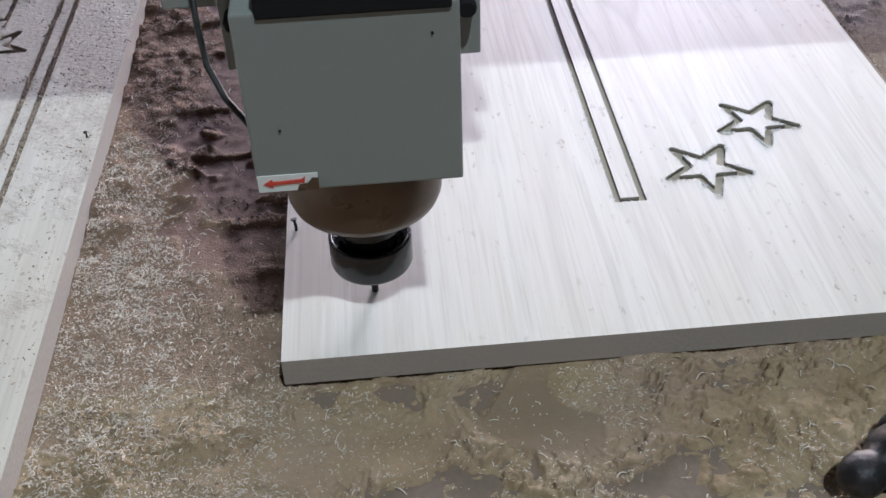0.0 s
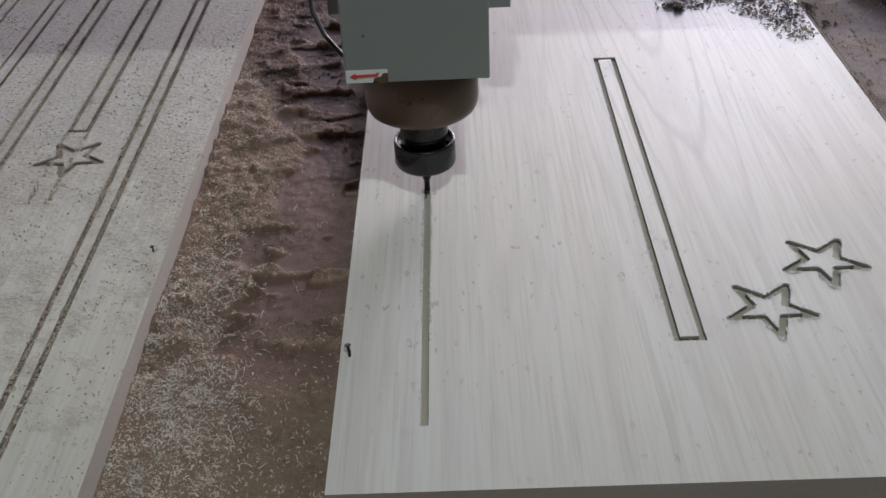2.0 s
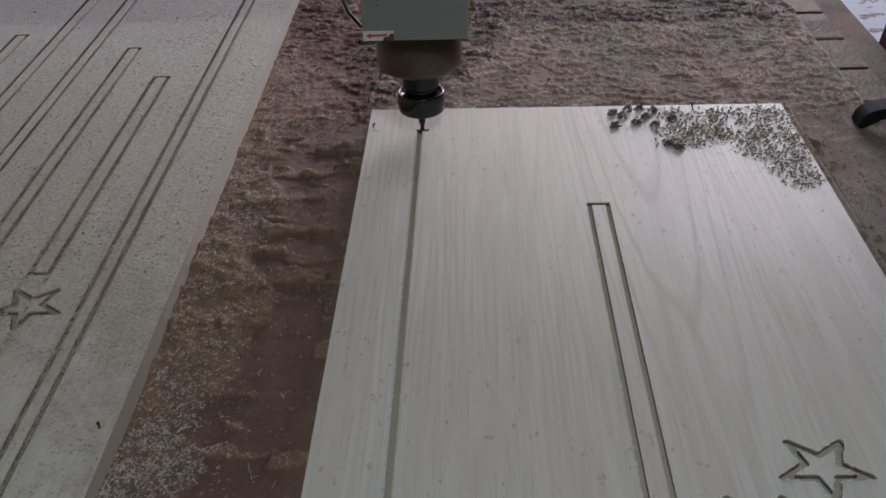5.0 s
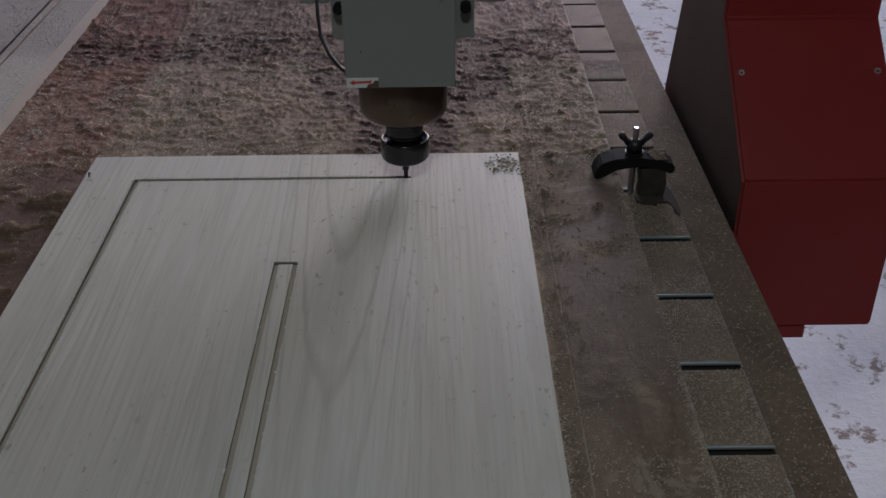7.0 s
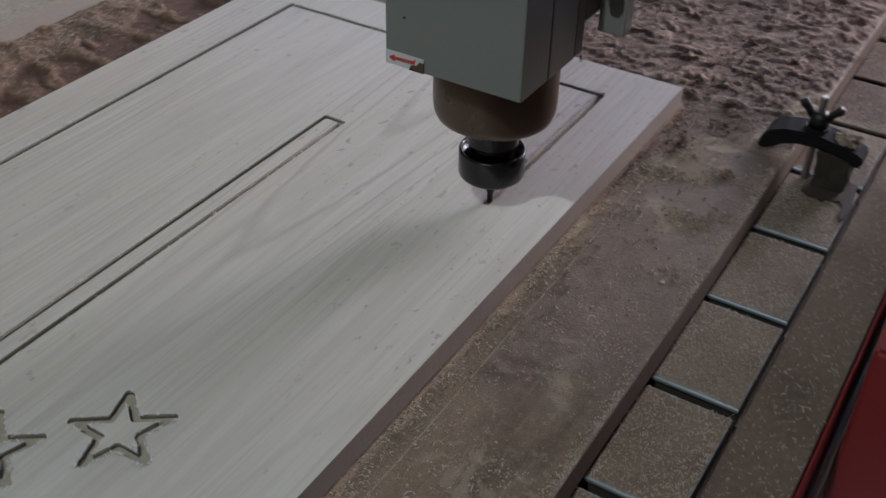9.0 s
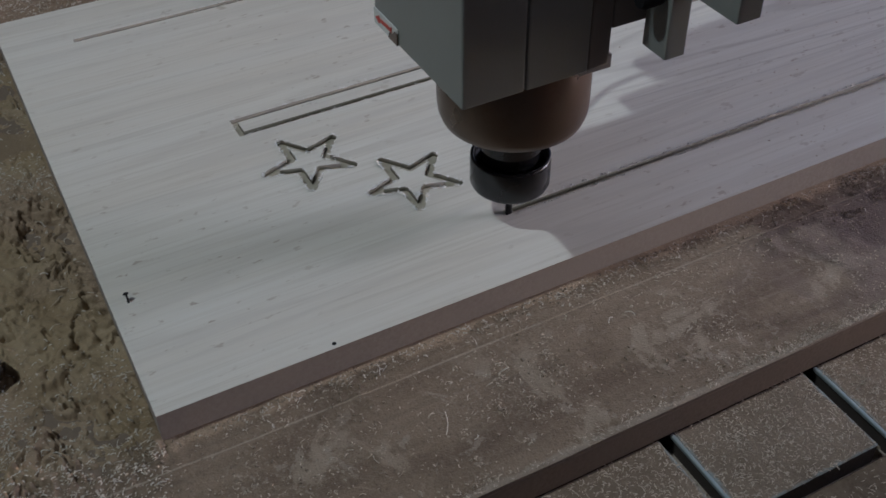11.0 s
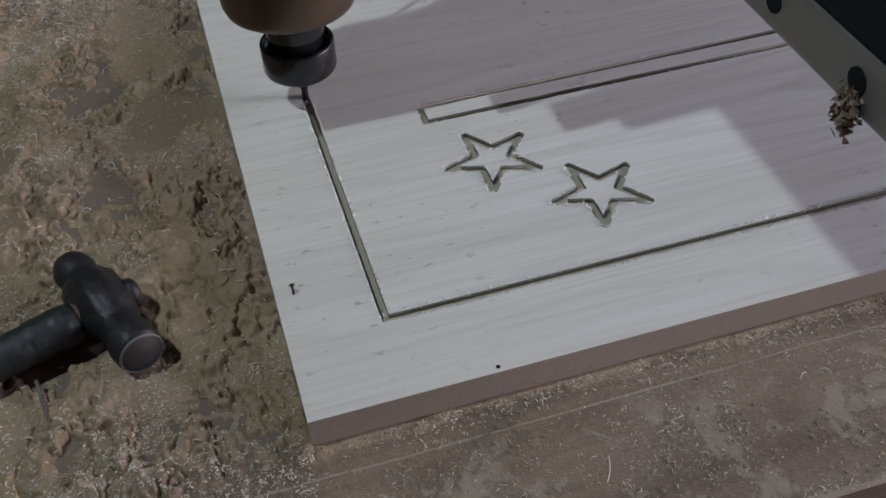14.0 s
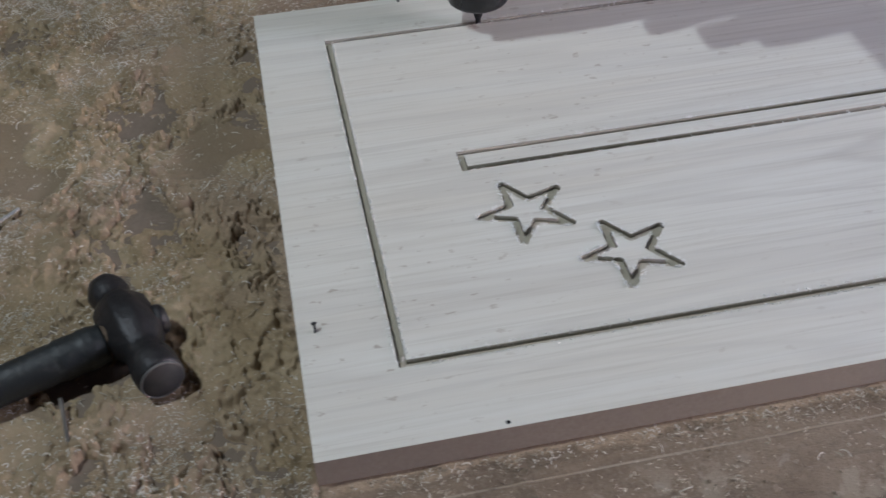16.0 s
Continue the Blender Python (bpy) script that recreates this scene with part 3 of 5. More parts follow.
def bed_fields(x, y):
    """Height of the sawdust over the spoilboard, and how loose it lies: rough heaps behind the door and in the gap, torn crust in front,
    smooth swept patches along the door's long sides."""
    wx = x + 0.010 * (value_noise(x + 60, y + 60, 0.022, 15) - 0.5) + 0.004 * (value_noise(x + 60, y + 60, 0.007, 16) - 0.5)
    wy = y + 0.010 * (value_noise(x + 70, y + 70, 0.022, 17) - 0.5) + 0.004 * (value_noise(x + 70, y + 70, 0.007, 18) - 0.5)
    a = value_noise(wx + 50, wy + 50, 0.060, 11)
    b = value_noise(wx + 50, wy + 50, 0.021, 12)
    c = value_noise(wx + 50, wy + 50, 0.008, 13)
    d = value_noise(x + 50, y + 50, 0.0042, 14)
    back = np.clip((y - 0.66) / 0.06, 0, 1)
    gap = np.clip((0.012 - x) / 0.02, 0, 1) * np.clip((y - 0.02) / 0.15, 0, 1) * (1 - back)
    front = np.clip((0.02 - y) / 0.03, 0, 1)
    side = np.clip((x - 0.385) / 0.01, 0, 1) * (1 - back) * (1 - front)
    step = lambda v, at, w: np.clip((v - at) / w, 0, 1)
    mass = 0.55 * a + 0.30 * b + 0.15 * c
    lumps = np.clip(a + 0.6 * b - 0.78, 0, 1) * (0.5 + c)
    swept = step(wx + 0.113 - 0.050 * value_noise(wx + 20, wy + 20, 0.050, 19) - 0.022 * value_noise(wx + 20, wy + 20, 0.017, 35), 0, 0.010)
    tuft = step(value_noise(0.34 * wx + 5, wy + 5, 0.011, 36) + 0.35 * (b - 0.5), 0.70, 0.04)
    swept = swept * (1 - tuft)
    z = 0.0005 * d + 0.0007 * (c - 0.5)
    z = z + back * (0.0014 * lumps + 0.0012 * step(b, 0.50, 0.10) * (0.25 + c) * step(mass, 0.42, 0.2) + 0.0018 * step(value_noise(0.55 * wx + 12, 1.3 * wy + 12, 0.0085, 61), 0.56, 0.10) * (0.3 + d) + 0.0008 * d)
    z = z + gap * (1 - 0.85 * swept) * (0.0038 * lumps + 0.0025 * step(b, 0.50, 0.10) * (0.3 + c) + 0.0010 * d) - gap * 0.0012 * swept
    jx, jy = wx + 0.0034 * (value_noise(x + 33, y + 33, 0.0034, 26) - 0.5), wy + 0.0034 * (value_noise(x + 37, y + 37, 0.0034, 27) - 0.5)
    ter = 0.60 * value_noise(0.75 * jx + 80, 1.35 * jy + 80, 0.034, 22) + 0.40 * value_noise(jx + 80, 1.25 * jy + 80, 0.013, 23)
    loose_front = step(value_noise(wx + 40, wy + 40, 0.060, 20) + 0.25 * (0.12 - x) - 0.25 * b, 0.40, 0.22)
    beyond = front * step(x + 0.05 * (a - 0.5) - 0.5 * np.clip(y + 0.10, -0.2, 0), 0.372, 0.045)
    clay = front * (1 - 0.50 * loose_front) * (1 - beyond)
    torn = step(value_noise(x + 91, y + 91, 0.040, 24) + 0.45 * np.clip((x - 0.12) / 0.28, 0, 1) * np.clip(1 + y / 0.09, 0, 1), 0.50, 0.12)
    torn = torn * (1 - np.exp(-((x - 0.325) ** 2 + (y + 0.072) ** 2) / 0.0005)) * (1 - step(x, 0.398, 0.010))
    ledge = step(ter, 0.50, 0.012) + 0.8 * step(ter, 0.60, 0.012) + 0.8 * step(ter, 0.40, 0.012)
    foot = sum(np.exp(-((ter - at + 0.010) / 0.013) ** 2) for at in (0.40, 0.50, 0.60))
    rubble = np.exp(-((ter - 0.5) / 0.13) ** 2)
    damp = front * step(value_noise(wx + 44, wy + 44, 0.040, 28), 0.70, 0.020) * (1 - torn)
    f2 = value_noise(x + 51, y + 51, 0.0023, 29)
    gritty = step(0.6 * c + 0.4 * d, 0.56, 0.05) * rubble
    z = z * (1 - 0.7 * clay)
    seam = 0.58 * value_noise(0.8 * jx + 17, 1.2 * jy + 17, 0.030, 63) + 0.42 * value_noise(jx + 19, jy + 19, 0.011, 64)
    split = np.exp(-((seam - 0.5) / 0.017) ** 2) * step(value_noise(x + 23, y + 23, 0.024, 65) + 0.25 * torn, 0.52, 0.08) * (1 - damp)
    z = z - front * (1 - step(x, 0.400, 0.008)) * split * (0.0006 + 0.0022 * b)
    z = z + front * (0.0030 * (a - 0.5) + 0.0012 * (b - 0.5) + 0.0007 * (f2 - 0.5) * (1 - damp) + 0.0007 * (d - 0.5) * (1 - damp) - 0.0004 * damp
                     + torn * (0.0025 * (ledge - 1.3) * (0.45 + 1.1 * c) - 0.0032 * foot * (0.15 + b) + 0.0026 * gritty * (0.4 + d) + 0.0010 * (f2 - 0.5)))
    z = z + front * loose_front * (1 - torn) * (1 - damp) * (0.0009 * (c - 0.5) + 0.0010 * step(c, 0.55, 0.15) * d + 0.0006 * (f2 - 0.5))
    z = z * (1 - 0.75 * side) + side * (0.0007 * step(mass, 0.66, 0.08) * (0.4 + c) - 0.0008 * np.exp(-((x - 0.4135) / 0.0009) ** 2))
    wet = side * step(0.6 * value_noise(wx + 47, wy + 47, 0.060, 62) + 0.4 * b + 0.42 * np.clip(1 - np.abs(y - 0.46) / 0.16, -1, 1), 0.56, 0.10) * step(wx, 0.408, 0.012)
    damp = np.maximum(damp, np.maximum(wet, 0.8 * gap * swept))
    ridge = step(a + 0.5 * b, 0.80, 0.10) * np.clip(1.2 - np.abs(y - 0.53) / 0.14, 0, 1) * np.clip(1.3 - (x - 0.40) / 0.03, 0, 1)
    z = z + side * ridge * (0.0012 * c + 0.0030 * step(c, 0.5, 0.1) * d)
    score = np.exp(-((x - 0.4135 - 0.0012 * (a - 0.5)) / 0.0010) ** 2)
    hem = np.clip((0.4055 - x) / 0.006 + 1.4 * (c - 0.5), 0, 1)
    smooth = np.clip(side * (1 - ridge) * (1 - 0.6 * score * step(b, 0.35, 0.2)) * (1 - 0.85 * hem) + gap * swept + back * (0.9 - 0.35 * step(lumps, 0.10, 0.2)) + 0.85 * beyond, 0, 1)
    loose = back * (0.30 + 0.45 * step(b, 0.4, 0.3)) + gap * (0.40 - 0.40 * swept) + front * (0.30 + 0.45 * loose_front) * (1 - 0.8 * damp) + side * (ridge + 0.7 * hem + 0.6 * score)
    return z, np.clip(loose, 0, 1), smooth, clay, damp


def bed_height(x, y):
    return bed_fields(x, y)[0]


def spoilboard():
    """The MDF sheet under the work, with its cover of packed sawdust."""
    x0, x1, y0, y1 = BED
    xs = np.concatenate([np.linspace(x0, -0.13, 30)[:-1], np.linspace(-0.13, 0.004, 100)[:-1], np.linspace(0.004, 0.388, 560)[:-1], np.linspace(0.388, x1, 90)])
    ys = np.concatenate([np.linspace(y0, -0.24, 40)[:-1], np.linspace(-0.24, -0.13, 110)[:-1], np.linspace(-0.13, 0.004, 230)[:-1], np.linspace(0.004, 1.05, 480)[:-1], np.linspace(1.05, y1, 190)])
    xx, yy = np.meshgrid(xs, ys)
    zz, loose, smooth, clay, damp = bed_fields(xx, yy)
    under = (xx > 0.004) & (xx < W - 0.004) & (yy > 0.004) & (yy < L - 0.004)
    close = np.clip(np.maximum(np.maximum(-xx, xx - W), np.maximum(-yy, yy - L)) / 0.006, 0, 1)
    zz = np.where(under, -0.0015, np.minimum(zz, 0.0012 + 0.02 * close))
    on_edge = (xx > x1 - 1e-6) | (xx < x0 + 1e-6) | (yy < y0 + 1e-6) | (yy > y1 - 1e-6)
    wear = 0.0016 * value_noise(xx + 9, yy + 9, 0.03, 21) * (xx > x1 - 0.006)
    zz = np.where(on_edge, np.minimum(zz, 0.0) - wear, zz)
    nx, ny = len(xs), len(ys)
    verts = np.stack([xx.ravel(), yy.ravel(), zz.ravel()], 1)
    idx = np.arange(nx * ny).reshape(ny, nx)
    quads = np.stack([idx[:-1, :-1], idx[:-1, 1:], idx[1:, 1:], idx[1:, :-1]], -1).reshape(-1, 4)
    quads = quads[~under.ravel()[quads].all(1)]
    me = bpy.data.meshes.new("dust_cover")
    me.from_pydata(verts.tolist(), [], quads.tolist())
    me.attributes.new("loose", "FLOAT", "POINT").data.foreach_set("value", loose.ravel().astype(np.float32))
    for key, field in (("swept", smooth), ("clay", clay), ("damp", damp)):
        me.attributes.new(key, "FLOAT", "POINT").data.foreach_set("value", field.ravel().astype(np.float32))
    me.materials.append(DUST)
    me.polygons.foreach_set("use_smooth", [True] * len(me.polygons))
    base = tagged(part("spoilboard", box(x0, x1, y0, y1, -0.021, -0.0035), SPOIL_SIDE), "brown MDF spoilboard covered in packed sawdust", "machine bed", kind="structure")
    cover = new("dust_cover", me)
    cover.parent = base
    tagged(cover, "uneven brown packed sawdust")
    rim = [(x1, y0 + (y1 - y0) * k / 400) for k in range(401)]
    bm = bmesh.new()
    lo = [bm.verts.new((x + 0.0003, y, -0.0205)) for x, y in rim]
    hi = [bm.verts.new((x - 0.0002 - 0.0012 * noise.noise((0, y * 40, 0)) ** 2, y, -0.0006 - 0.0014 * abs(noise.noise((3, y * 30, 0))))) for x, y in rim]
    for k in range(400):
        bm.faces.new((lo[k], lo[k + 1], hi[k + 1], hi[k]))
    part("edge", bm, SPOIL_SIDE, base, "dark sawn edge")
    return base


def table():
    """The machine's table beside the spoilboard: infill slabs between the cross slots, the outer strip and the red frame."""
    bed = tagged(part("machine_table", box(-0.76, 0.5866, -0.64, 2.07, -0.075, -0.046), SLOT_SHADE), "slotted router table coloured dark as slot shade, with dusty infill slabs", "machine table", kind="structure")
    bm = box(0, 0.0520, 0, 0.0815, -0.0455, -0.0205, 0.0006, 1)
    bm.normal_update()
    for f in bm.faces:
        # Slab sides get the slot shade colour, only the top is dusty metal.
        f.material_index = 0 if f.normal.z > 0.3 else 1
    slab = mesh_of("infill_slab", bm, SLAB, SLOT_SHADE)
    rim = mesh_of("slot_rim", box(0, 0.0522, -0.0022, -0.0002, -0.0226, -0.0204, 0.0007, 2), ALU)
    dusty_rim = mesh_of("slot_rim", box(0, 0.0522, -0.0022, -0.0002, -0.0226, -0.0204, 0.0007, 2), TILE)
    y = 0.3105 - 0.0905 * 10
    while y < 2.0:
        for name, me in (("infill_slab", slab), ("slot_rim", rim if y < 0.70 else dusty_rim)):
            ob = new(name, me)
            ob.parent = bed
            ob.matrix_basis = pose(0.4912, y, random.uniform(-0.0004, 0.0004))
        y += 0.0905
    bm = box(0.5456, 0.5868, -0.64, 2.07, -0.0455, -0.0285, 0.0008, 1)
    part("outer_strip", bm, TILE, bed)
    tagged(part("slot_dust", box(0.4910, 0.5454, -0.62, 2.05, -0.0454, -0.0335), DUST_FILL, bed), kind="stuff")
    part("side_frame", box(0.5870, 0.5896, -0.64, 2.07, -0.16, -0.0335, 0.001, 1), RED_PAINT, bed, "red painted steel side frame")
    part("slide_rail", box(0.5898, 0.5962, -0.64, 2.07, -0.135, -0.068, 0.002, 1), DARK_PAINT, bed, "dark dusty slide rail along the frame")
    part("table_frame", box(-0.72, 0.559, -0.60, 2.0, -0.16, -0.0755), DARK_PAINT, bed)
    for x in (-0.68, 0.52):
        for yy in (-0.5, 1.9):
            part("leg", box(x - 0.04, x + 0.04, yy - 0.04, yy + 0.04, -0.83, -0.158), RED_PAINT, bed)
    return bed


# ---- the board being cut ----
def ring_cells(n):
    """Cells of the frame groove in the order in which the tool reaches them: (x0, x1, y0, y1) and the time."""
    h = GW / 2
    sides = (("y", GX0 - h, GX0 + h, GY0 - h, GY1 + h, 1), ("x", GX0 + h, GX1 + h, GY1 - h, GY1 + h, 1),
             ("y", GX1 - h, GX1 + h, GY0 - h, GY1 - h, -1), ("x", GX0 + h, GX1 - h, GY0 - h, GY0 + h, -1))
    lengths = [(s[4] - s[3]) if s[0] == "y" else (s[2] - s[1]) for s in sides]
    cells = []
    starts = ((0.07, 4.81), (4.98, 7.467), (7.6, 12.34), (12.475, 14.9))
    for (ax, x0, x1, y0, y1, way), ln, (ta, tb) in zip(sides, lengths, starts):
        k = max(1, round(n * ln / sum(lengths)))
        for i in range(k):
            a, b = i / k, (i + 1) / k
            if way < 0:
                a, b = 1 - b, 1 - a
            c = (x0, x1, y0 + (y1 - y0) * a, y0 + (y1 - y0) * b) if ax == "y" else (x0 + (x1 - x0) * a, x0 + (x1 - x0) * b, y0, y1)
            cells.append((c, ax, ta + (tb - ta) * i / k))
    return cells


def one_side(bm, x0, x1, y0, y1):
    """Gives a layered panel one plain side face all round."""
    bm.normal_update()
    gone = []
    for f in bm.faces:
        c = f.calc_center_median()
        if abs(f.normal.z) < 0.5 and min(c.x - x0, x1 - c.x, c.y - y0, y1 - c.y) < 1e-4:
            gone.append(f)
    bmesh.ops.delete(bm, geom=gone, context="FACES_ONLY")
    ring = rect(x0, x1, y0, y1)
    for (ax, ay), (bx, by) in zip(ring, ring[1:] + ring[:1]):
        bm.faces.new([bm.verts.new(p) for p in ((ax, ay, 0.0012), (bx, by, 0.0012), (bx, by, T), (ax, ay, T))])
    bm.normal_update()
    return bm


def door_panel():
    h = GW / 2
    g_out, g_in = rect(GX0 - h, GX1 + h, GY0 - h, GY1 + h), rect(GX0 + h, GX1 - h, GY0 + h, GY1 - h)
    loops = [rect(0, W, 0, L), g_out, g_in, rect(0.1910, 0.2100, 0.1065, 0.4860), rect(0.1950, 0.2060, 0.1105, 0.4820)]
    for x, y in STARS:
        loops += stroke(star(x, y, 0.0264, 0.384), 0.0050)
    top = filled(loops, FLOOR_Z, T)
    mid = filled([rect(0, W, 0, L), g_out, g_in], 0.008, FLOOR_Z)
    bm = one_side(merged(box(0, W, 0, L, 0.0012, 0.008), mid, top), 0, W, 0, L)
    for f in bm.faces:
        c, nz = f.calc_center_median(), f.normal.z
        outer = min(c.x, W - c.x, c.y, L - c.y) < 1e-4
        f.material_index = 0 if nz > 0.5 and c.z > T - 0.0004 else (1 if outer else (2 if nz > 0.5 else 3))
    panel = thing("cabinet_door", "pale oak veneered MDF cabinet door, half routed with stars", "cabinet door")
    sides = bm.copy()
    for b, keep in ((bm, 0), (sides, 1)):
        away = []
        for f in b.faces:
            c = f.calc_center_median()
            if int(f.material_index == 1 or c.z < 0.0079) != keep:
                away.append(f)
        bmesh.ops.delete(b, geom=away, context="FACES")
    part("routed_face", bm, (VENEER, MDF, MDF_CUT, MDF_SHADED), panel, "bleached oak veneer with routed grooves")
    part("board", sides, (VENEER, MDF, MDF_CUT, MDF_SHADED), panel, "brown MDF board edge")
    part("nail_hole", lathe([(0.0, T - 0.0006), (0.0011, T - 0.0006), (0.0011, T + 0.0002), (0.0, T + 0.0002)], 14, axis=pose(0.3930, 0.0880, 0)), BLACK, panel, "black nail hole")
    chips = []
    for (x0, x1, y0, y1), ax, t in ring_cells(292):
        cx, cy, cz = (x0 + x1) / 2, (y0 + y1) / 2, (FLOOR_Z + T) / 2
        b = box(x0 - cx, x1 - cx, y0 - cy, y1 - cy, FLOOR_Z - cz, T - cz)
        b.normal_update()
        for f in b.faces:
            f.material_index = 0 if f.normal.z > 0.5 else 1
        for _ in range(random.randint(20, 32) if t > 0.75 else 2):
            u, v, r = random.choice((-0.97, -0.95, -0.92, 0.3, 0.92, 0.97)), random.uniform(-1, 1), random.uniform(0.0003, 0.0007)
            px, py = ((u, v) if ax == "y" else (v, u))
            px, py = px * (x1 - x0) / 2, py * (y1 - y0) / 2
            tip = FLOOR_Z - cz - (random.choice((0.0006, 0.0012)) if u == 0.3 else random.uniform(0.0031, 0.0043))
            out = 0.0013 * random.uniform(0.25, 1.2) * (0 if u == 0.3 else math.copysign(1, u))
            ox, oy = (out, 0) if ax == "y" else (0, out)
            if u == 0.3:
                vs = [b.verts.new((px + r * random.uniform(-1, 1), py + r * random.uniform(-1, 1), FLOOR_Z - cz + 0.0002)) for _ in range(3)]
                vs.append(b.verts.new((px + r * random.uniform(-2, 2), py + r * random.uniform(-2, 2), tip)))
            else:
                r *= random.uniform(0.7, 1.5)
                vs = [b.verts.new((px + ox + r * random.uniform(-1, 1), py + oy + r * random.uniform(-1, 1), tip + random.uniform(-0.0004, 0.0006))) for _ in range(3)]
                vs.append(b.verts.new((px, py, FLOOR_Z - cz - 0.0019)))
            for q in ((0, 1, 3), (1, 2, 3), (2, 0, 3), (0, 2, 1)):
                b.faces.new([vs[k] for k in q]).material_index = 1 if u == 0.3 else 2
        bm_me = mesh_of("groove_core", b, VENEER_CORE, MDF_CUT, FUZZ)
        spot = np.array([v.co for v in bm_me.vertices]) + np.array((cx, cy, cz))
        bm_me.attributes.new("place", "FLOAT_VECTOR", "POINT").data.foreach_set("vector", spot.ravel().astype(np.float32))
        ob = new("groove_core", bm_me)
        ob.parent = panel
        chips.append((ob, (cx, cy, cz), ax, t))
    return panel, chips


def board_fuzz(panel):
    """Torn pale fibres along the edges of the stars and slots."""
    rs = random.Random(5)
    bm = bmesh.new()
    lines = []
    for x, y in STARS:
        outer, inner = stroke(star(x, y, 0.0264, 0.384), 0.0050)
        for s, many in ((outer, 1250), (inner, 620)):
            for a, b in zip(s, s[1:] + s[:1]):
                away = 1.3 if a[1] < y - 0.004 or a[0] > x + 0.010 else 0.5
                lines.append((a, b, int(many * math.dist(a, b) * away / 0.2) + 1))
    s = rect(0.1910, 0.2100, 0.1065, 0.4860)
    lines += [(s[0], s[1], 50), (s[2], s[3], 30), (s[1], s[2], 420), (s[3], s[0], 520)]
    for (ax, ay), (bx, by), n in lines:
        for _ in range(n):
            u = rs.random()
            x, y = ax + (bx - ax) * u + rs.gauss(0, 0.0003), ay + (by - ay) * u + rs.gauss(0, 0.0003)
            if noise.noise((x * 260, y * 260, 1.0)) < rs.uniform(-0.15, 0.25):
                continue
            a, ln, w = rs.uniform(0, 6.28), rs.uniform(0.0008, 0.0030) * rs.random() ** 0.6, rs.uniform(0.00014, 0.0004)
            z = T + 0.0001
            p = [(x - w * math.sin(a), y + w * math.cos(a), z), (x + w * math.sin(a), y - w * math.cos(a), z), (x + ln * math.cos(a), y + ln * math.sin(a), z + rs.uniform(0.0002, 0.0012))]
            bm.faces.new([bm.verts.new(q) for q in p])
    tagged(part("fuzz", bm, FUZZ, panel), kind="stuff")


# ---- the other board ----
def grooved_panel():
    x0, x1, y0, y1 = -0.60, -0.1235, -0.28, 1.62
    loops = [rect(x0, x1, y0, y1)]

    def slot(xa, xb, ya, yb, w=0.0042):
        loops.append(rect(xa, xb, ya, yb))
        loops.append(rect(xa + w, xb - w, ya + w, yb - w))

    slot(-0.1872, -0.1712, -0.19, 1.52)
    slot(-0.2395, -0.2205, 0.387, 0.768)
    slot(-0.2905, -0.2735, 0.273, 0.852)
    slot(-0.3385, -0.3220, 0.10, 1.30)
    slot(-0.3890, -0.3720, 0.20, 1.085)
    slot(-0.4360, -0.4190, 0.30, 0.90)
    for x, y in ((-0.2240, 0.3460), (-0.2715, 0.2380)):
        loops.extend(stroke(star(x, y, 0.0264, 0.384), 0.0050))
    bm = one_side(merged(box(x0, x1, y0, y1, 0.0012, FLOOR_Z), filled(loops, FLOOR_Z, T)), x0, x1, y0, y1)
    for f in bm.faces:
        c, nz = f.calc_center_median(), f.normal.z
        outer = min(c.x - x0, x1 - c.x, c.y - y0, y1 - c.y) < 1e-4
        f.material_index = 0 if nz > 0.5 and c.z > T - 0.0004 else (1 if outer else 2)
    panel = part("finished_door", bm, (DUSTY_VENEER, MDF_PALE, DUST_FILL))
    tagged(panel, "finished pale cabinet door with long routed slots, littered with sawdust", "cabinet door")
    return panel


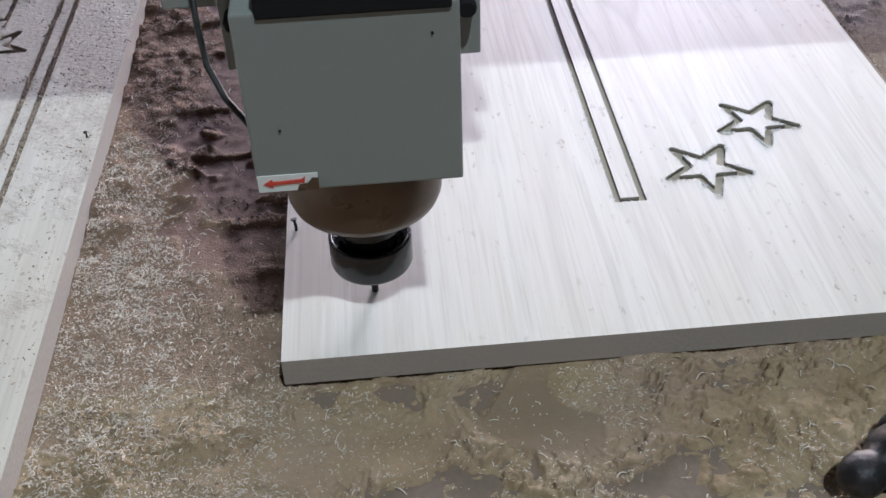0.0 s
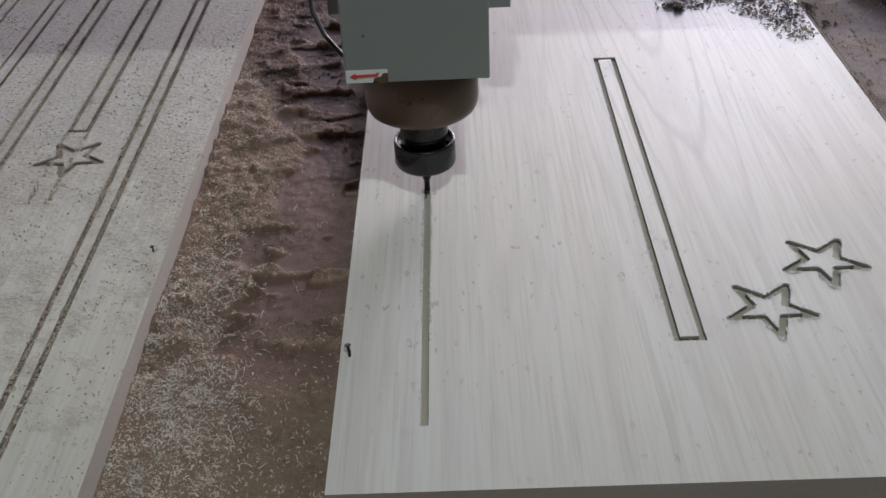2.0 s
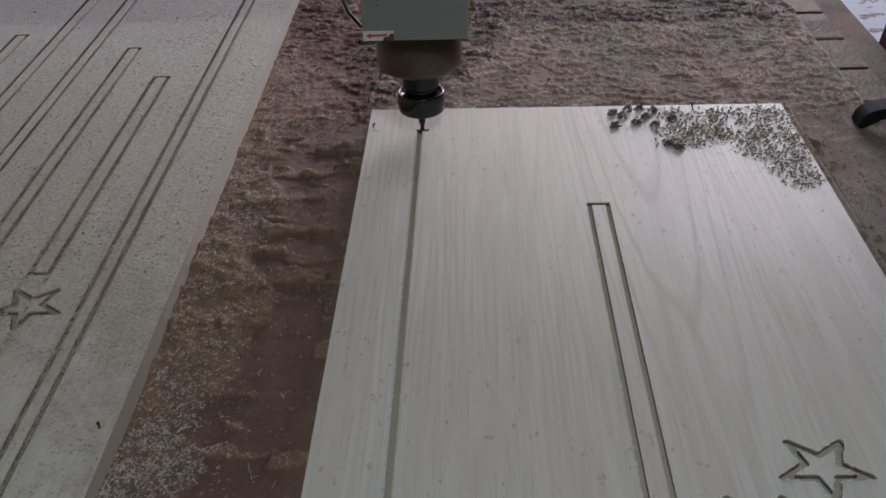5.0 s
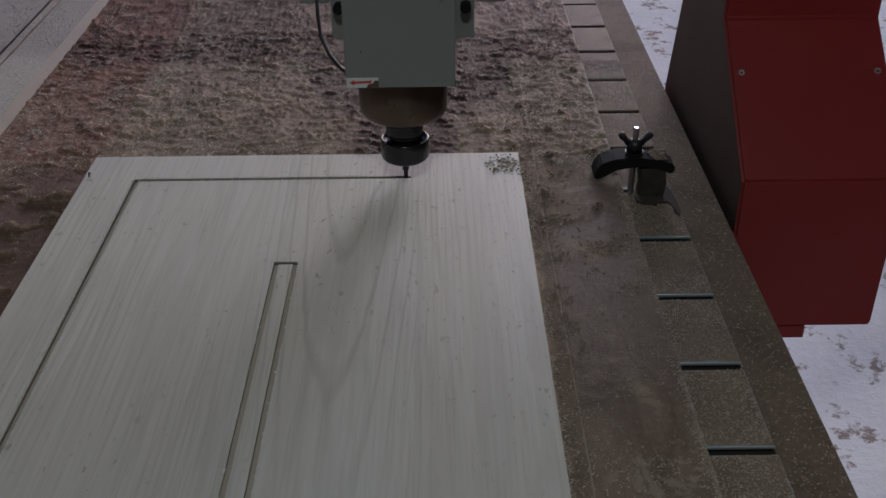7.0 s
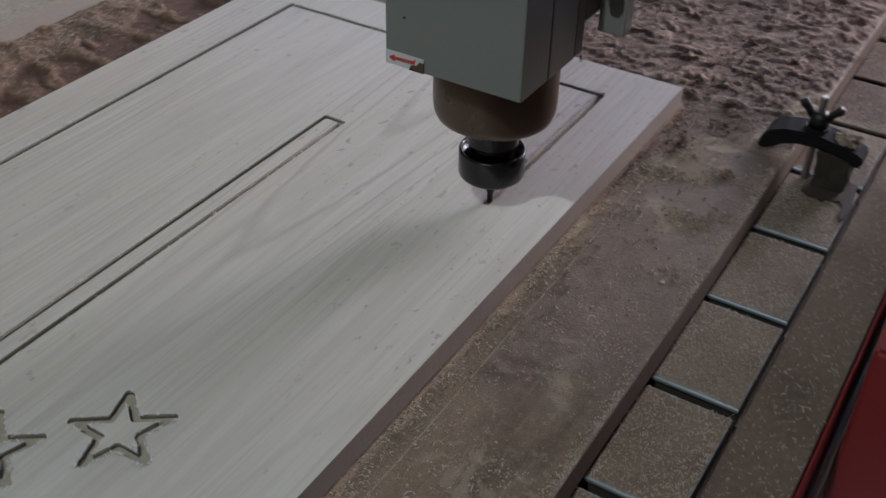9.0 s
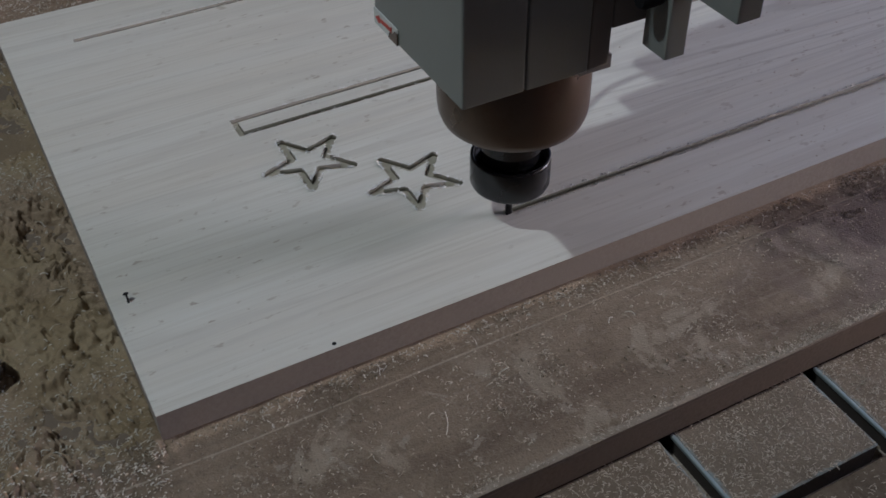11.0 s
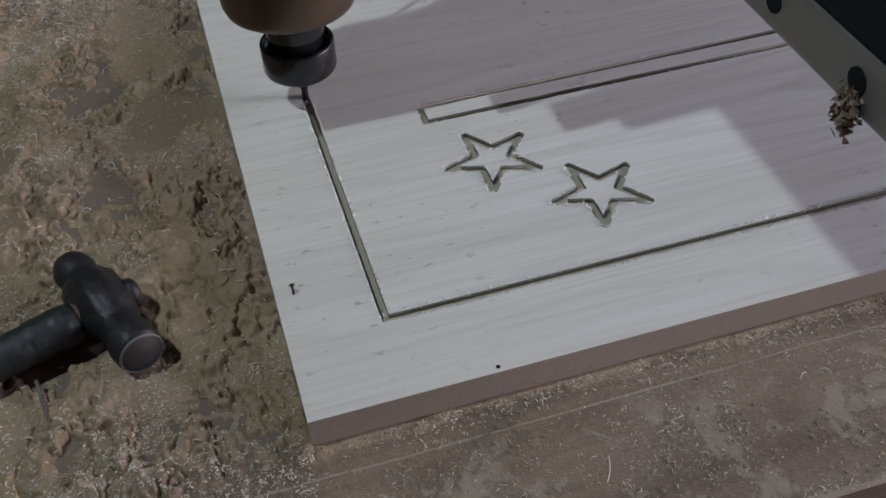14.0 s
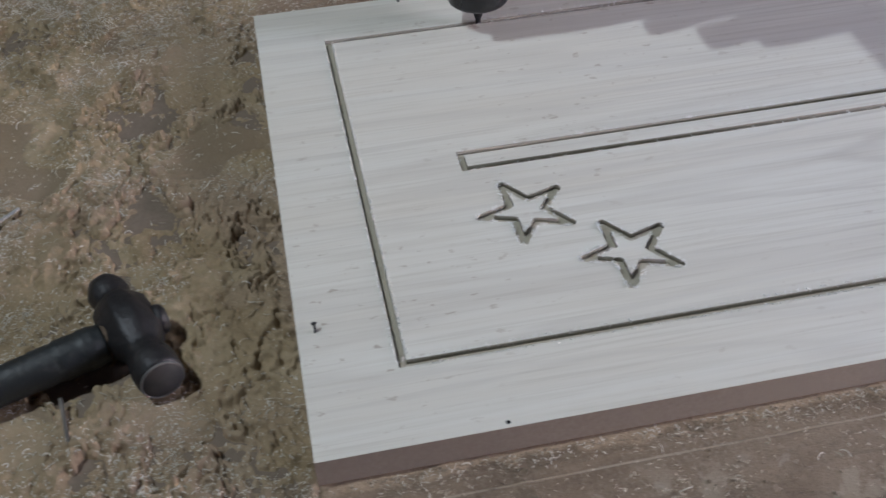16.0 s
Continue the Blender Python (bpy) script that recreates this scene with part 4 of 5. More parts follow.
# ---- the machine's moving parts ----
def spindle_head():
    """Built about the tool's axis, with z from the bed."""
    head = thing("spindle_head", "grey router spindle with bronze nose, black collet nut and cutter", "router spindle")
    cover = part("front_cover", box(-0.044, 0.044, -0.053, -0.0215, 0.127, 0.211, 0.0012), GREY_PAINT, head, "grey-green painted sheet metal cover")
    stick = part("sticker", box(-0.0435, -0.0180, -0.0536, -0.0531, 0.1277, 0.1360), STICKER, cover, "white sticker with a red arrow and a torn corner")
    arrow = prism([(-0.0412, 0.1320), (-0.0372, 0.1343), (-0.0372, 0.1330), (-0.0250, 0.1335), (-0.0232, 0.1349), (-0.0240, 0.1312), (-0.0252, 0.1318), (-0.0372, 0.1312), (-0.0372, 0.1298)], "y", -0.0541, -0.0537)
    part("arrow", arrow, RED_PRINT, stick)
    part("torn_corner", prism([(-0.0275, 0.1274), (-0.0178, 0.1274), (-0.0178, 0.1335), (-0.0205, 0.1338), (-0.0225, 0.1312), (-0.0262, 0.1306)], "y", -0.0540, -0.0532), BRONZE, stick)
    for x, z in ((-0.031, 0.158), (0.033, 0.198)):
        part("screw", lathe([(0.0006, 0), (0.0006, 0.0006), (0, 0.0008)], 10, axis=pose(x, -0.0531, z, 90)), BLACK_STEEL, cover)
    part("top_vent", box(-0.034, 0.041, -0.0545, -0.024, 0.2085, 0.223, 0.0012), BLACK, head)
    part("body", box(-0.0442, 0.0442, -0.0208, 0.0115, 0.1272, 0.30, 0.0010), GREY_PAINT, head, "grey-green spindle body")
    part("back_cover", box(-0.0440, 0.0440, 0.0119, 0.0230, 0.1276, 0.30, 0.0010), DARK_PAINT, head)
    part("collar", box(-0.036, 0.036, -0.012, 0.031, 0.1195, 0.1270, 0.0008), DARK_PAINT, head)
    nose = [(0.0340, 0.128), (0.0382, 0.122), (0.0382, 0.094), (0.0377, 0.0885), (0.0362, 0.0845), (0.0335, 0.0825), (0.0200, 0.0825)]
    part("nose", lathe([(0.0, 0.128)] + nose + [(0.0, 0.0825)], 64), BRONZE, head, "bronze-brown stained spindle nose", True)
    part("shaft", lathe([(0.0, 0.0826), (0.0165, 0.0826), (0.0165, 0.064), (0.0150, 0.062), (0.0150, 0.056), (0.0, 0.056)], 40), BLACK_STEEL, head)
    nut = [(0.0, 0.0375), (0.012, 0.0375), (0.0185, 0.0382), (0.0206, 0.0400), (0.0213, 0.0418), (0.0213, 0.0572), (0.0209, 0.0581), (0.0196, 0.0583), (0.0190, 0.0574), (0.0187, 0.0545), (0.0, 0.0545)]
    part("collet_nut", lathe(nut, 64), BLACK_STEEL, head, "black steel collet nut", True)
    part("cutter", lathe([(0.0, 0.0150), (0.0019, 0.0150), (0.0019, 0.024), (0.0031, 0.027), (0.0031, 0.0390), (0.0, 0.0390)], 20), IRON, head, "thin dark router bit")
    for s in (-1, 1):
        part("bracket", box(min(s * 0.0450, s * 0.0620), max(s * 0.0450, s * 0.0620), 0.0400, 0.0510, 0.1340, 0.30, 0.0008), GREY_PAINT, head)
        part("carriage_block", box(min(s * 0.064, s * 0.090), max(s * 0.064, s * 0.090), 0.0515, 0.0645, 0.1625, 0.22, 0.001), GREY_PAINT, head)
        knob = lathe([(0.0, 0.0), (0.0040, 0.0), (0.0048, 0.002), (0.0048, 0.010), (0.0038, 0.012), (0.0, 0.012)], 20, axis=pose(s * 0.0545, 0.0395, 0.1640, 90))
        part("knob", knob, BLACK, head)
    part("carriage_plate", box(-0.10, 0.10, 0.0655, 0.088, 0.190, 0.46, 0.002), DARK_PAINT, head)
    part("clamp_plate", box(-0.044, 0.044, 0.0234, 0.0650, 0.146, 0.30, 0.001), DARK_PAINT, head)
    cable = [(-0.0745, 0.0500, 0.175), (-0.0745, 0.0490, 0.152), (-0.0725, 0.0430, 0.1355), (-0.0650, 0.0330, 0.1225), (-0.0540, 0.0210, 0.1140), (-0.0370, 0.0080, 0.1085)]
    part("cable", tube(cable, 0.0017, 10), RUBBER, head, smooth=True)
    return head


def gantry():
    """Built with y from the tool's axis; it runs along y only."""
    g = thing("gantry", "red router gantry with sloping end columns, dark beam and steel rail", "router gantry")
    prof = [(0.0005, -0.154), (0.0005, 0.0085), (0.131, 0.1165), (0.131, 0.50), (0.275, 0.50), (0.291, 0.130), (0.348, -0.042), (0.348, -0.154)]
    for x0, x1 in ((0.597, 0.746), (-0.93, -0.781)):
        bm = prism(prof, "x", x0, x1, 0.0025)
        bm.normal_update()
        for f in bm.faces:
            f.material_index = 1 if abs(f.normal.x) > 0.9 else 0
        col = part("end_column", bm, (RED_PAINT, RED_DUSTY), g, "red painted sheet metal end column")
        part("foot", box(x0 + 0.002, x0 + 0.085, 0.0012, 0.33, -0.1680, -0.1538, 0.001), RED_PAINT, col)
        s = 1 if x0 > 0 else -1
        for y, z, x in ((0.0862, 0.0795, 0.0105), (0.0862, 0.0795, 0.139)):
            part("bolt", lathe([(0.0, 0.0), (0.0034, 0.0), (0.0034, 0.0010), (0.0026, 0.0018), (0.0016, 0.0018), (0.0014, 0.0006), (0.0, 0.0006)], 16, axis=pose(x0 + x, y + 0.0006, z - 0.0006, 49.8)), STEEL, col)
    part("beam", box(-0.785, 0.600, 0.112, 0.262, 0.214, 0.46, 0.003), BLACK, g, "black steel cross beam")
    part("dust_guard", box(-0.785, 0.600, 0.124, 0.255, 0.200, 0.2135, 0.002), BLACK, g)
    for z in (0.2315, 0.405):
        rail = part("rail", box(-0.78, 0.598, 0.0965, 0.1115, z - 0.0085, z + 0.0085, 0.0012), RAIL, g, "ground steel linear rail with bolt holes")
        # Thin black strip added to make the rail's top face dark.
        part("rail_top_strip", box(-0.78, 0.598, 0.0972, 0.1117, z + 0.0087, z + 0.0100), BLACK, rail, "thin black strip added on the rail's top")
        x = 0.463 - 0.0400 * 30
        hole = mesh_of("bolt_hole", lathe([(0.0, 0.0), (0.0036, 0.0), (0.0036, 0.0004), (0.0, 0.0004)], 18, axis=pose(0, 0, 0, 90)), BLACK)
        while x < 0.59:
            if x > -0.77:
                ob = new("bolt_hole", hole)
                ob.parent = rail
                ob.matrix_basis = pose(x, 0.0965, z)
            x += 0.0400
    bm = bmesh.new()
    rs = random.Random(31)
    for _ in range(170):
        u = rs.random()
        c = Vector((0.5045 + rs.gauss(0, 0.0022), 0.0955 - abs(rs.gauss(0, 0.0012)), 0.2300 - 0.0120 * u + rs.gauss(0, 0.001)))
        s = rs.uniform(0.0006, 0.0014)
        vs = [bm.verts.new(c + s * Vector((rs.gauss(0, 0.8), rs.gauss(0, 0.8), rs.gauss(0, 0.8)))) for _ in range(4)]
        for i, j, k in ((0, 1, 2), (0, 2, 3), (0, 3, 1), (1, 3, 2)):
            bm.faces.new((vs[i], vs[j], vs[k]))
    bmesh.ops.recalc_face_normals(bm, faces=bm.faces)
    tagged(part("dust_blob", bm, CHIP, g, "dark sawdust caked on the rail"), kind="stuff")
    return g


def hammer():
    a, b = Vector((0.2503, -0.0977, 0.0120)), Vector((0.3270, -0.0660, 0.0125))
    d = (b - a).normalized()
    turn = d.to_track_quat("Z", "Y").to_matrix().to_4x4()
    ln = (b - a).length
    ham = thing("hammer", "black ball-peen hammer lying on the sawdust", "hammer")
    prof = [(0.0, -0.0005), (0.0052, 0.0006), (0.0088, 0.0040), (0.0106, 0.0085), (0.0107, 0.0125), (0.0094, 0.0170), (0.0090, 0.0195), (0.0118, 0.0225), (0.0146, 0.0270), (0.0152, 0.0340), (0.0151, 0.0440),
            (0.0142, 0.0510), (0.0116, 0.0565), (0.0102, 0.0600), (0.0104, 0.0640), (0.0114, 0.0690), (0.0120, 0.0740), (0.0120, ln - 0.0030), (0.0108, ln - 0.0004), (0.0, ln)]
    bm = lathe(prof, 40)
    for v in bm.verts:
        if 0.021 < v.co.z < 0.056 and v.co.x ** 2 + v.co.y ** 2 > 1e-8:
            k = min(1.0, 1.8 * math.sin(math.pi * (v.co.z - 0.021) / 0.035))
            c, s = v.co.x, v.co.y
            r = math.hypot(c, s)
            square = min(r / (abs(c) ** 5 + abs(s) ** 5) ** 0.2, 1.36 * r / (abs(c) + abs(s)))
            v.co.x *= 1 + k * (square - 1.04)
            v.co.y *= 1 + k * (square - 0.98)
        n = noise.noise(v.co * 130) + 0.6 * noise.noise(v.co * 330)
        v.co.x *= 1 + 0.045 * n
        v.co.y *= 1 + 0.045 * n
    bmesh.ops.transform(bm, matrix=Matrix.Translation(a) @ turn, verts=bm.verts)
    head = part("hammer_head", bm, IRON, ham, "black forged iron ball-peen head", True)
    face = lathe([(0.0, 0.0), (0.0100, 0.0), (0.0104, -0.0006)], 32, axis=Matrix.Translation(b + d * 0.0002) @ turn)
    part("striking_face", face, steel("worn_face", (0.036, 0.035, 0.036), 0.6, 0.0, (0.10, 0.095, 0.09)), head, "worn grey striking face", True)
    part("rim", lathe([(0.0101, 0.0002), (0.0106, 0.0005), (0.0110, 0.0002), (0.0112, -0.0006), (0.0106, -0.0008), (0.0101, -0.0006)], 40, axis=Matrix.Translation(b + d * 0.0002) @ turn, caps=False), steel("worn_rim", (0.16, 0.155, 0.15), 0.5, 0.4, (0.4, 0.39, 0.38)), head, "bright worn rim of the striking face", True)
    mid = a + d * 0.0430
    e = mid + 0.193 * Vector((0.345, -0.939, -0.005))
    w = (e - mid).normalized()
    knots, sizes = (-0.0235, -0.021, 0.0, 0.012, 0.020, 0.050, 0.086, 0.120, 0.160, 0.175), (0.0050, 0.0078, 0.0080, 0.0085, 0.0098, 0.0090, 0.0080, 0.0102, 0.0116, 0.0100)
    us = [k * 0.190 / 48 - 0.013 for k in range(49)]
    part("handle", tube([mid + w * u for u in us], [float(np.interp(u, knots, sizes)) for u in us], 22), HANDLE_WOOD, ham, "worn brown wooden handle", True)
    stub = [(-0.0125, 0.0080), (-0.0150, 0.0082), (-0.0172, 0.0074), (-0.0186, 0.0054)]
    part("handle_end", tube([mid + w * u for u, _ in stub], [r for _, r in stub], 22), IRON, ham, "grimy dark end of the handle", True)
    wrap, hand = [], random.Random(2)
    us = [0.014 + k * 0.0722 / 60 for k in range(61)]
    for k, u in enumerate(us):
        wrap.append(float(np.interp(u, knots, sizes)) + 0.0008 + 0.0007 * ((k % 10) / 10.0) * (0.6 + 0.4 * math.sin(1.7 * (k // 10))) + hand.uniform(0, 0.00012))
    part("tape", tube([mid + w * u for u in us], wrap, 28), TAPE, ham, "glossy black tape wound round the handle", True)
    return ham


def hold_down_clamp():
    c = thing("hold_down_clamp", "black cast hold-down clamp with wing nut on a threaded stud", "clamp", at=pose(0.503, 0.662, 0))
    xs = (-0.0370, -0.0345, -0.0290, -0.0200, -0.0100, 0.0, 0.0120, 0.0240, 0.0350, 0.0375)
    tops = (0.0050, 0.0120, 0.0170, 0.0205, 0.0218, 0.0220, 0.0205, 0.0176, 0.0142, 0.0120)
    lows = (0.0012, 0.0006, 0.0022, 0.0080, 0.0112, 0.0120, 0.0116, 0.0078, 0.0046, 0.0060)
    u = [-0.037 + 0.0745 * k / 26 for k in range(27)]
    low = [(x, float(np.interp(x, xs, lows))) for x in u]
    top = [(x, float(np.interp(x, xs, tops))) for x in u]
    bm = prism(low + top[::-1], "y", -0.0120, 0.0120, 0.0011)
    for v in bm.verts:
        v.co.z += 0.0005 * noise.noise(v.co * 160)
        v.co.y *= 1.0 - 0.16 * max(0.0, v.co.x / 0.037)
    part("bridge", bm, BLACK, c, "black cast iron clamp bar with a turned-down nose")
    part("stud", lathe([(0.0, -0.046), (0.0028, -0.046), (0.0028, 0.0470), (0.0022, 0.0480), (0.0, 0.0480)], 18), STEEL, c, "threaded steel stud")
    part("washer", lathe([(0.0, 0.0222), (0.0085, 0.0222), (0.0085, 0.0240), (0.0, 0.0240)], 24), IRON, c)
    nut = part("wing_nut", lathe([(0.0, 0.0242), (0.0074, 0.0242), (0.0070, 0.0310), (0.0050, 0.0355), (0.0, 0.0355)], 24), IRON, c, "black wing nut", True)
    for s in (-1, 1):
        part("wing", tube([(s * 0.004, 0, 0.029), (s * 0.009, 0, 0.036), (s * 0.0125, -0.001, 0.0400), (s * 0.0142, -0.001, 0.0425)], [0.0026, 0.0028, 0.0034, 0.0026], 12), IRON, nut, smooth=True)
    clod = bmesh.new()
    bmesh.ops.create_icosphere(clod, subdivisions=3, radius=1.0)
    for v in clod.verts:
        k = 1 + 0.5 * noise.noise(v.co * 1.9) + 0.3 * noise.noise(v.co * 4.6)
        v.co = Vector((0.0225 + 0.0095 * k * v.co.x, 0.002 + 0.0085 * k * v.co.y, max(0.0140, 0.0185 + 0.0052 * k * v.co.z)))
    part("dust_clod", clod, CRUMB, c, "brown sawdust clod on the clamp bar")
    return c


def packing_block():
    """The dark block that carries the clamp's heel, and a thin dark ragged sheet on the slab before it."""
    p = thing("packing_block", "dark dusty packing block with a dark ragged sheet before it", "packing block", at=pose(0.5245, 0.650, -0.0205))
    grime = mdf("dark_grimy_block", (0.022, 0.019, 0.014), (0.052, 0.043, 0.031))
    body = box(-0.0150, 0.0085, 0.0010, 0.0215, 0.0010, 0.0305, 0.0012)
    bmesh.ops.subdivide_edges(body, edges=body.edges[:], cuts=3, use_grid_fill=True)
    for v in body.verts:
        v.co += 0.0022 * Vector((noise.noise(v.co * 120), noise.noise(v.co * 120 + Vector((9, 0, 0))), 0.4 * noise.noise(v.co * 120 + Vector((0, 9, 0)))))
    part("block", body, grime, p, "dark olive dusty block")
    rs = random.Random(9)
    rim = [(-0.0170, 0.0200), (-0.0190, 0.0030)]
    for k in range(15):
        u = k / 14
        rim.append((-0.0185 + 0.0300 * u + rs.uniform(-0.0005, 0.0005), -0.0085 - 0.0040 * math.sin(3 * u) + rs.uniform(-0.0026, 0.0026)))
    rim += [(0.0128, -0.0150), (0.0134, -0.0240), (0.0150, -0.0315), (0.0166, -0.0350), (0.0184, -0.0290), (0.0190, -0.0120), (0.0160, 0.0200)]
    # Thin dark sheet with a ragged edge, laid on the slab.
    foot = prism(rim, "z", 0.0002, 0.0020, 0.0004)
    for v in foot.verts:
        v.co.z += 0.0004 * noise.noise(v.co * 140)
    part("foot", foot, mdf("ragged_dark_sheet", (0.030, 0.022, 0.018), (0.065, 0.047, 0.038)), p, "thin dark ragged sheet on the slab")
    return p


def nails():
    nail = thing("nail", "bent steel nail driven into the door's edge", "nail", "nails holding the door", at=pose(0.0055, 0.103, T))
    part("shank", tube([(0, 0, -0.004), (0.0002, 0.0005, 0.003), (-0.0006, 0.0022, 0.0065)], 0.0009, 8), IRON, nail)
    part("nail_head", lathe([(0.0, 0.0), (0.0020, 0.0), (0.0020, 0.0006), (0.0, 0.0008)], 14, axis=pose(-0.0007, 0.0024, 0.0063, -14, -10)), IRON, nail)
    for x, y, a in ((0.318, 0.009, 70), (0.0045, 0.634, 200), (0.310, 0.669, 30)):
        copy_thing(nail, pose(x, y, T, 0, 0, a) @ Matrix.Scale(0.7, 4))
    n2 = copy_thing(nail, pose(-0.132, 0.216, T, 12, 0, 140) @ Matrix.Scale(0.65, 4))
    n2["label"] = "nail driven into the finished door"


def bed_twigs():
    for name, a, b in (("loose_nail", (0.319, -0.117, 0.0030), (0.347, -0.112, 0.0014)), ("loose_nail", (0.190, -0.179, 0.0030), (0.163, -0.151, 0.0028))):
        n = thing(name, "dull steel loose nail lying on the sawdust", "nail")
        part("shank", tube([a, b], 0.0010, 8), steel("dull_nail", (0.24, 0.22, 0.20) if a[0] > 0.3 else (0.62, 0.61, 0.60), 0.35, 0.6, (0.55, 0.53, 0.50)), n)


# ---- loose shavings ----
def curls(name, places, seed, material, size=(0.0005, 0.0019), curl=1.0, label="", category="shavings"):
    """Many small curled ribbons lying at the places (x, y, z), joined into one."""
    rs = np.random.RandomState(seed)
    n = len(places)
    p = np.asarray(places)
    ln = rs.uniform(size[0], size[1], n) * np.where(rs.rand(n) < 0.05, 2.2, 1.0)
    wd = rs.uniform(0.00010, 0.00030, n)
    a0, bend, rise, tilt = rs.uniform(0, 6.283, n), rs.normal(0, 1.3 * curl, n), rs.uniform(0.1, 0.9, n), rs.normal(0, 0.5, n)
    seg = 6
    verts = np.zeros((n, seg + 1, 2, 3))
    x, y = p[:, 0].copy(), p[:, 1].copy()
    for k in range(seg + 1):
        u = k / seg
        ang = a0 + bend * u
        if k:
            x, y = x + ln / seg * np.cos(ang), y + ln / seg * np.sin(ang)
        z = p[:, 2] + 0.0002 + ln * 0.35 * rise * np.sin(math.pi * u)
        for s, sg in ((0, -1), (1, 1)):
            verts[:, k, s] = np.stack([x - sg * wd * np.sin(ang), y + sg * wd * np.cos(ang), z + sg * wd * np.sin(tilt)], 1)
    base = (np.arange(n) * (seg + 1) * 2)[:, None]
    faces = np.concatenate([base + np.array([2 * k, 2 * k + 1, 2 * k + 3, 2 * k + 2]) for k in range(seg)], 0)
    me = bpy.data.meshes.new(name)
    me.from_pydata(verts.reshape(-1, 3).tolist(), [], faces.tolist())
    me.materials.append(material)
    return tagged(new(name, me), label, category, kind="stuff")


def crumbs(name, places, seed, material, size, label):
    """Many small uneven lumps lying at the places, joined into one."""
    rs = np.random.RandomState(seed)
    n = len(places)
    p = np.asarray(places)
    r = size[0] + (size[1] - size[0]) * rs.rand(n) ** 2.5
    axes = np.array([(1, 0, 0), (0, 1, 0), (-1, 0, 0), (0, -1, 0), (0, 0, 0.8), (0, 0, -0.5)], float)
    a = rs.uniform(0, 6.283, n)
    v = axes[None] * r[:, None, None] * rs.uniform(0.55, 1.35, (n, 6, 1))
    c, s = np.cos(a)[:, None], np.sin(a)[:, None]
    v = np.stack([v[..., 0] * c - v[..., 1] * s, v[..., 0] * s + v[..., 1] * c, v[..., 2]], -1)
    v += rs.normal(0, 0.18, v.shape) * r[:, None, None] + p[:, None, :] + np.array((0, 0, 1.0)) * (r * 0.25)[:, None, None]
    tri = np.array([(0, 1, 4), (1, 2, 4), (2, 3, 4), (3, 0, 4), (1, 0, 5), (2, 1, 5), (3, 2, 5), (0, 3, 5)])
    faces = (np.arange(n) * 6)[:, None, None] + tri[None]
    me = bpy.data.meshes.new(name)
    me.from_pydata(v.reshape(-1, 3).tolist(), [], faces.reshape(-1, 3).tolist())
    me.materials.append(material)
    return tagged(new(name, me), label, "sawdust", kind="stuff")


def scatter(rs, n, x0, x1, y0, y1, density, tufts=0.0):
    out = []
    while len(out) < n:
        x, y = rs.uniform(x0, x1, 4 * n), rs.uniform(y0, y1, 4 * n)
        k = int(4 * n * tufts)
        if k:
            pick = rs.randint(k, 4 * n, size=max(1, k // 14))[rs.randint(0, max(1, k // 14), size=k)]
            spread = rs.uniform(0.001, 0.005, 4 * n)[pick]
            x[:k] = np.clip(x[pick] + rs.normal(0, 1, k) * spread, x0, x1)
            y[:k] = np.clip(y[pick] + rs.normal(0, 1, k) * spread, y0, y1)
        keep = rs.rand(4 * n) < density(x, y)
        keep &= ~((x > -0.002) & (x < W + 0.002) & (y > -0.002) & (y < L + 0.002))
        x, y = x[keep], y[keep]
        out += list(zip(x.tolist(), y.tolist(), bed_height(x, y).tolist()))
    return out[:n]


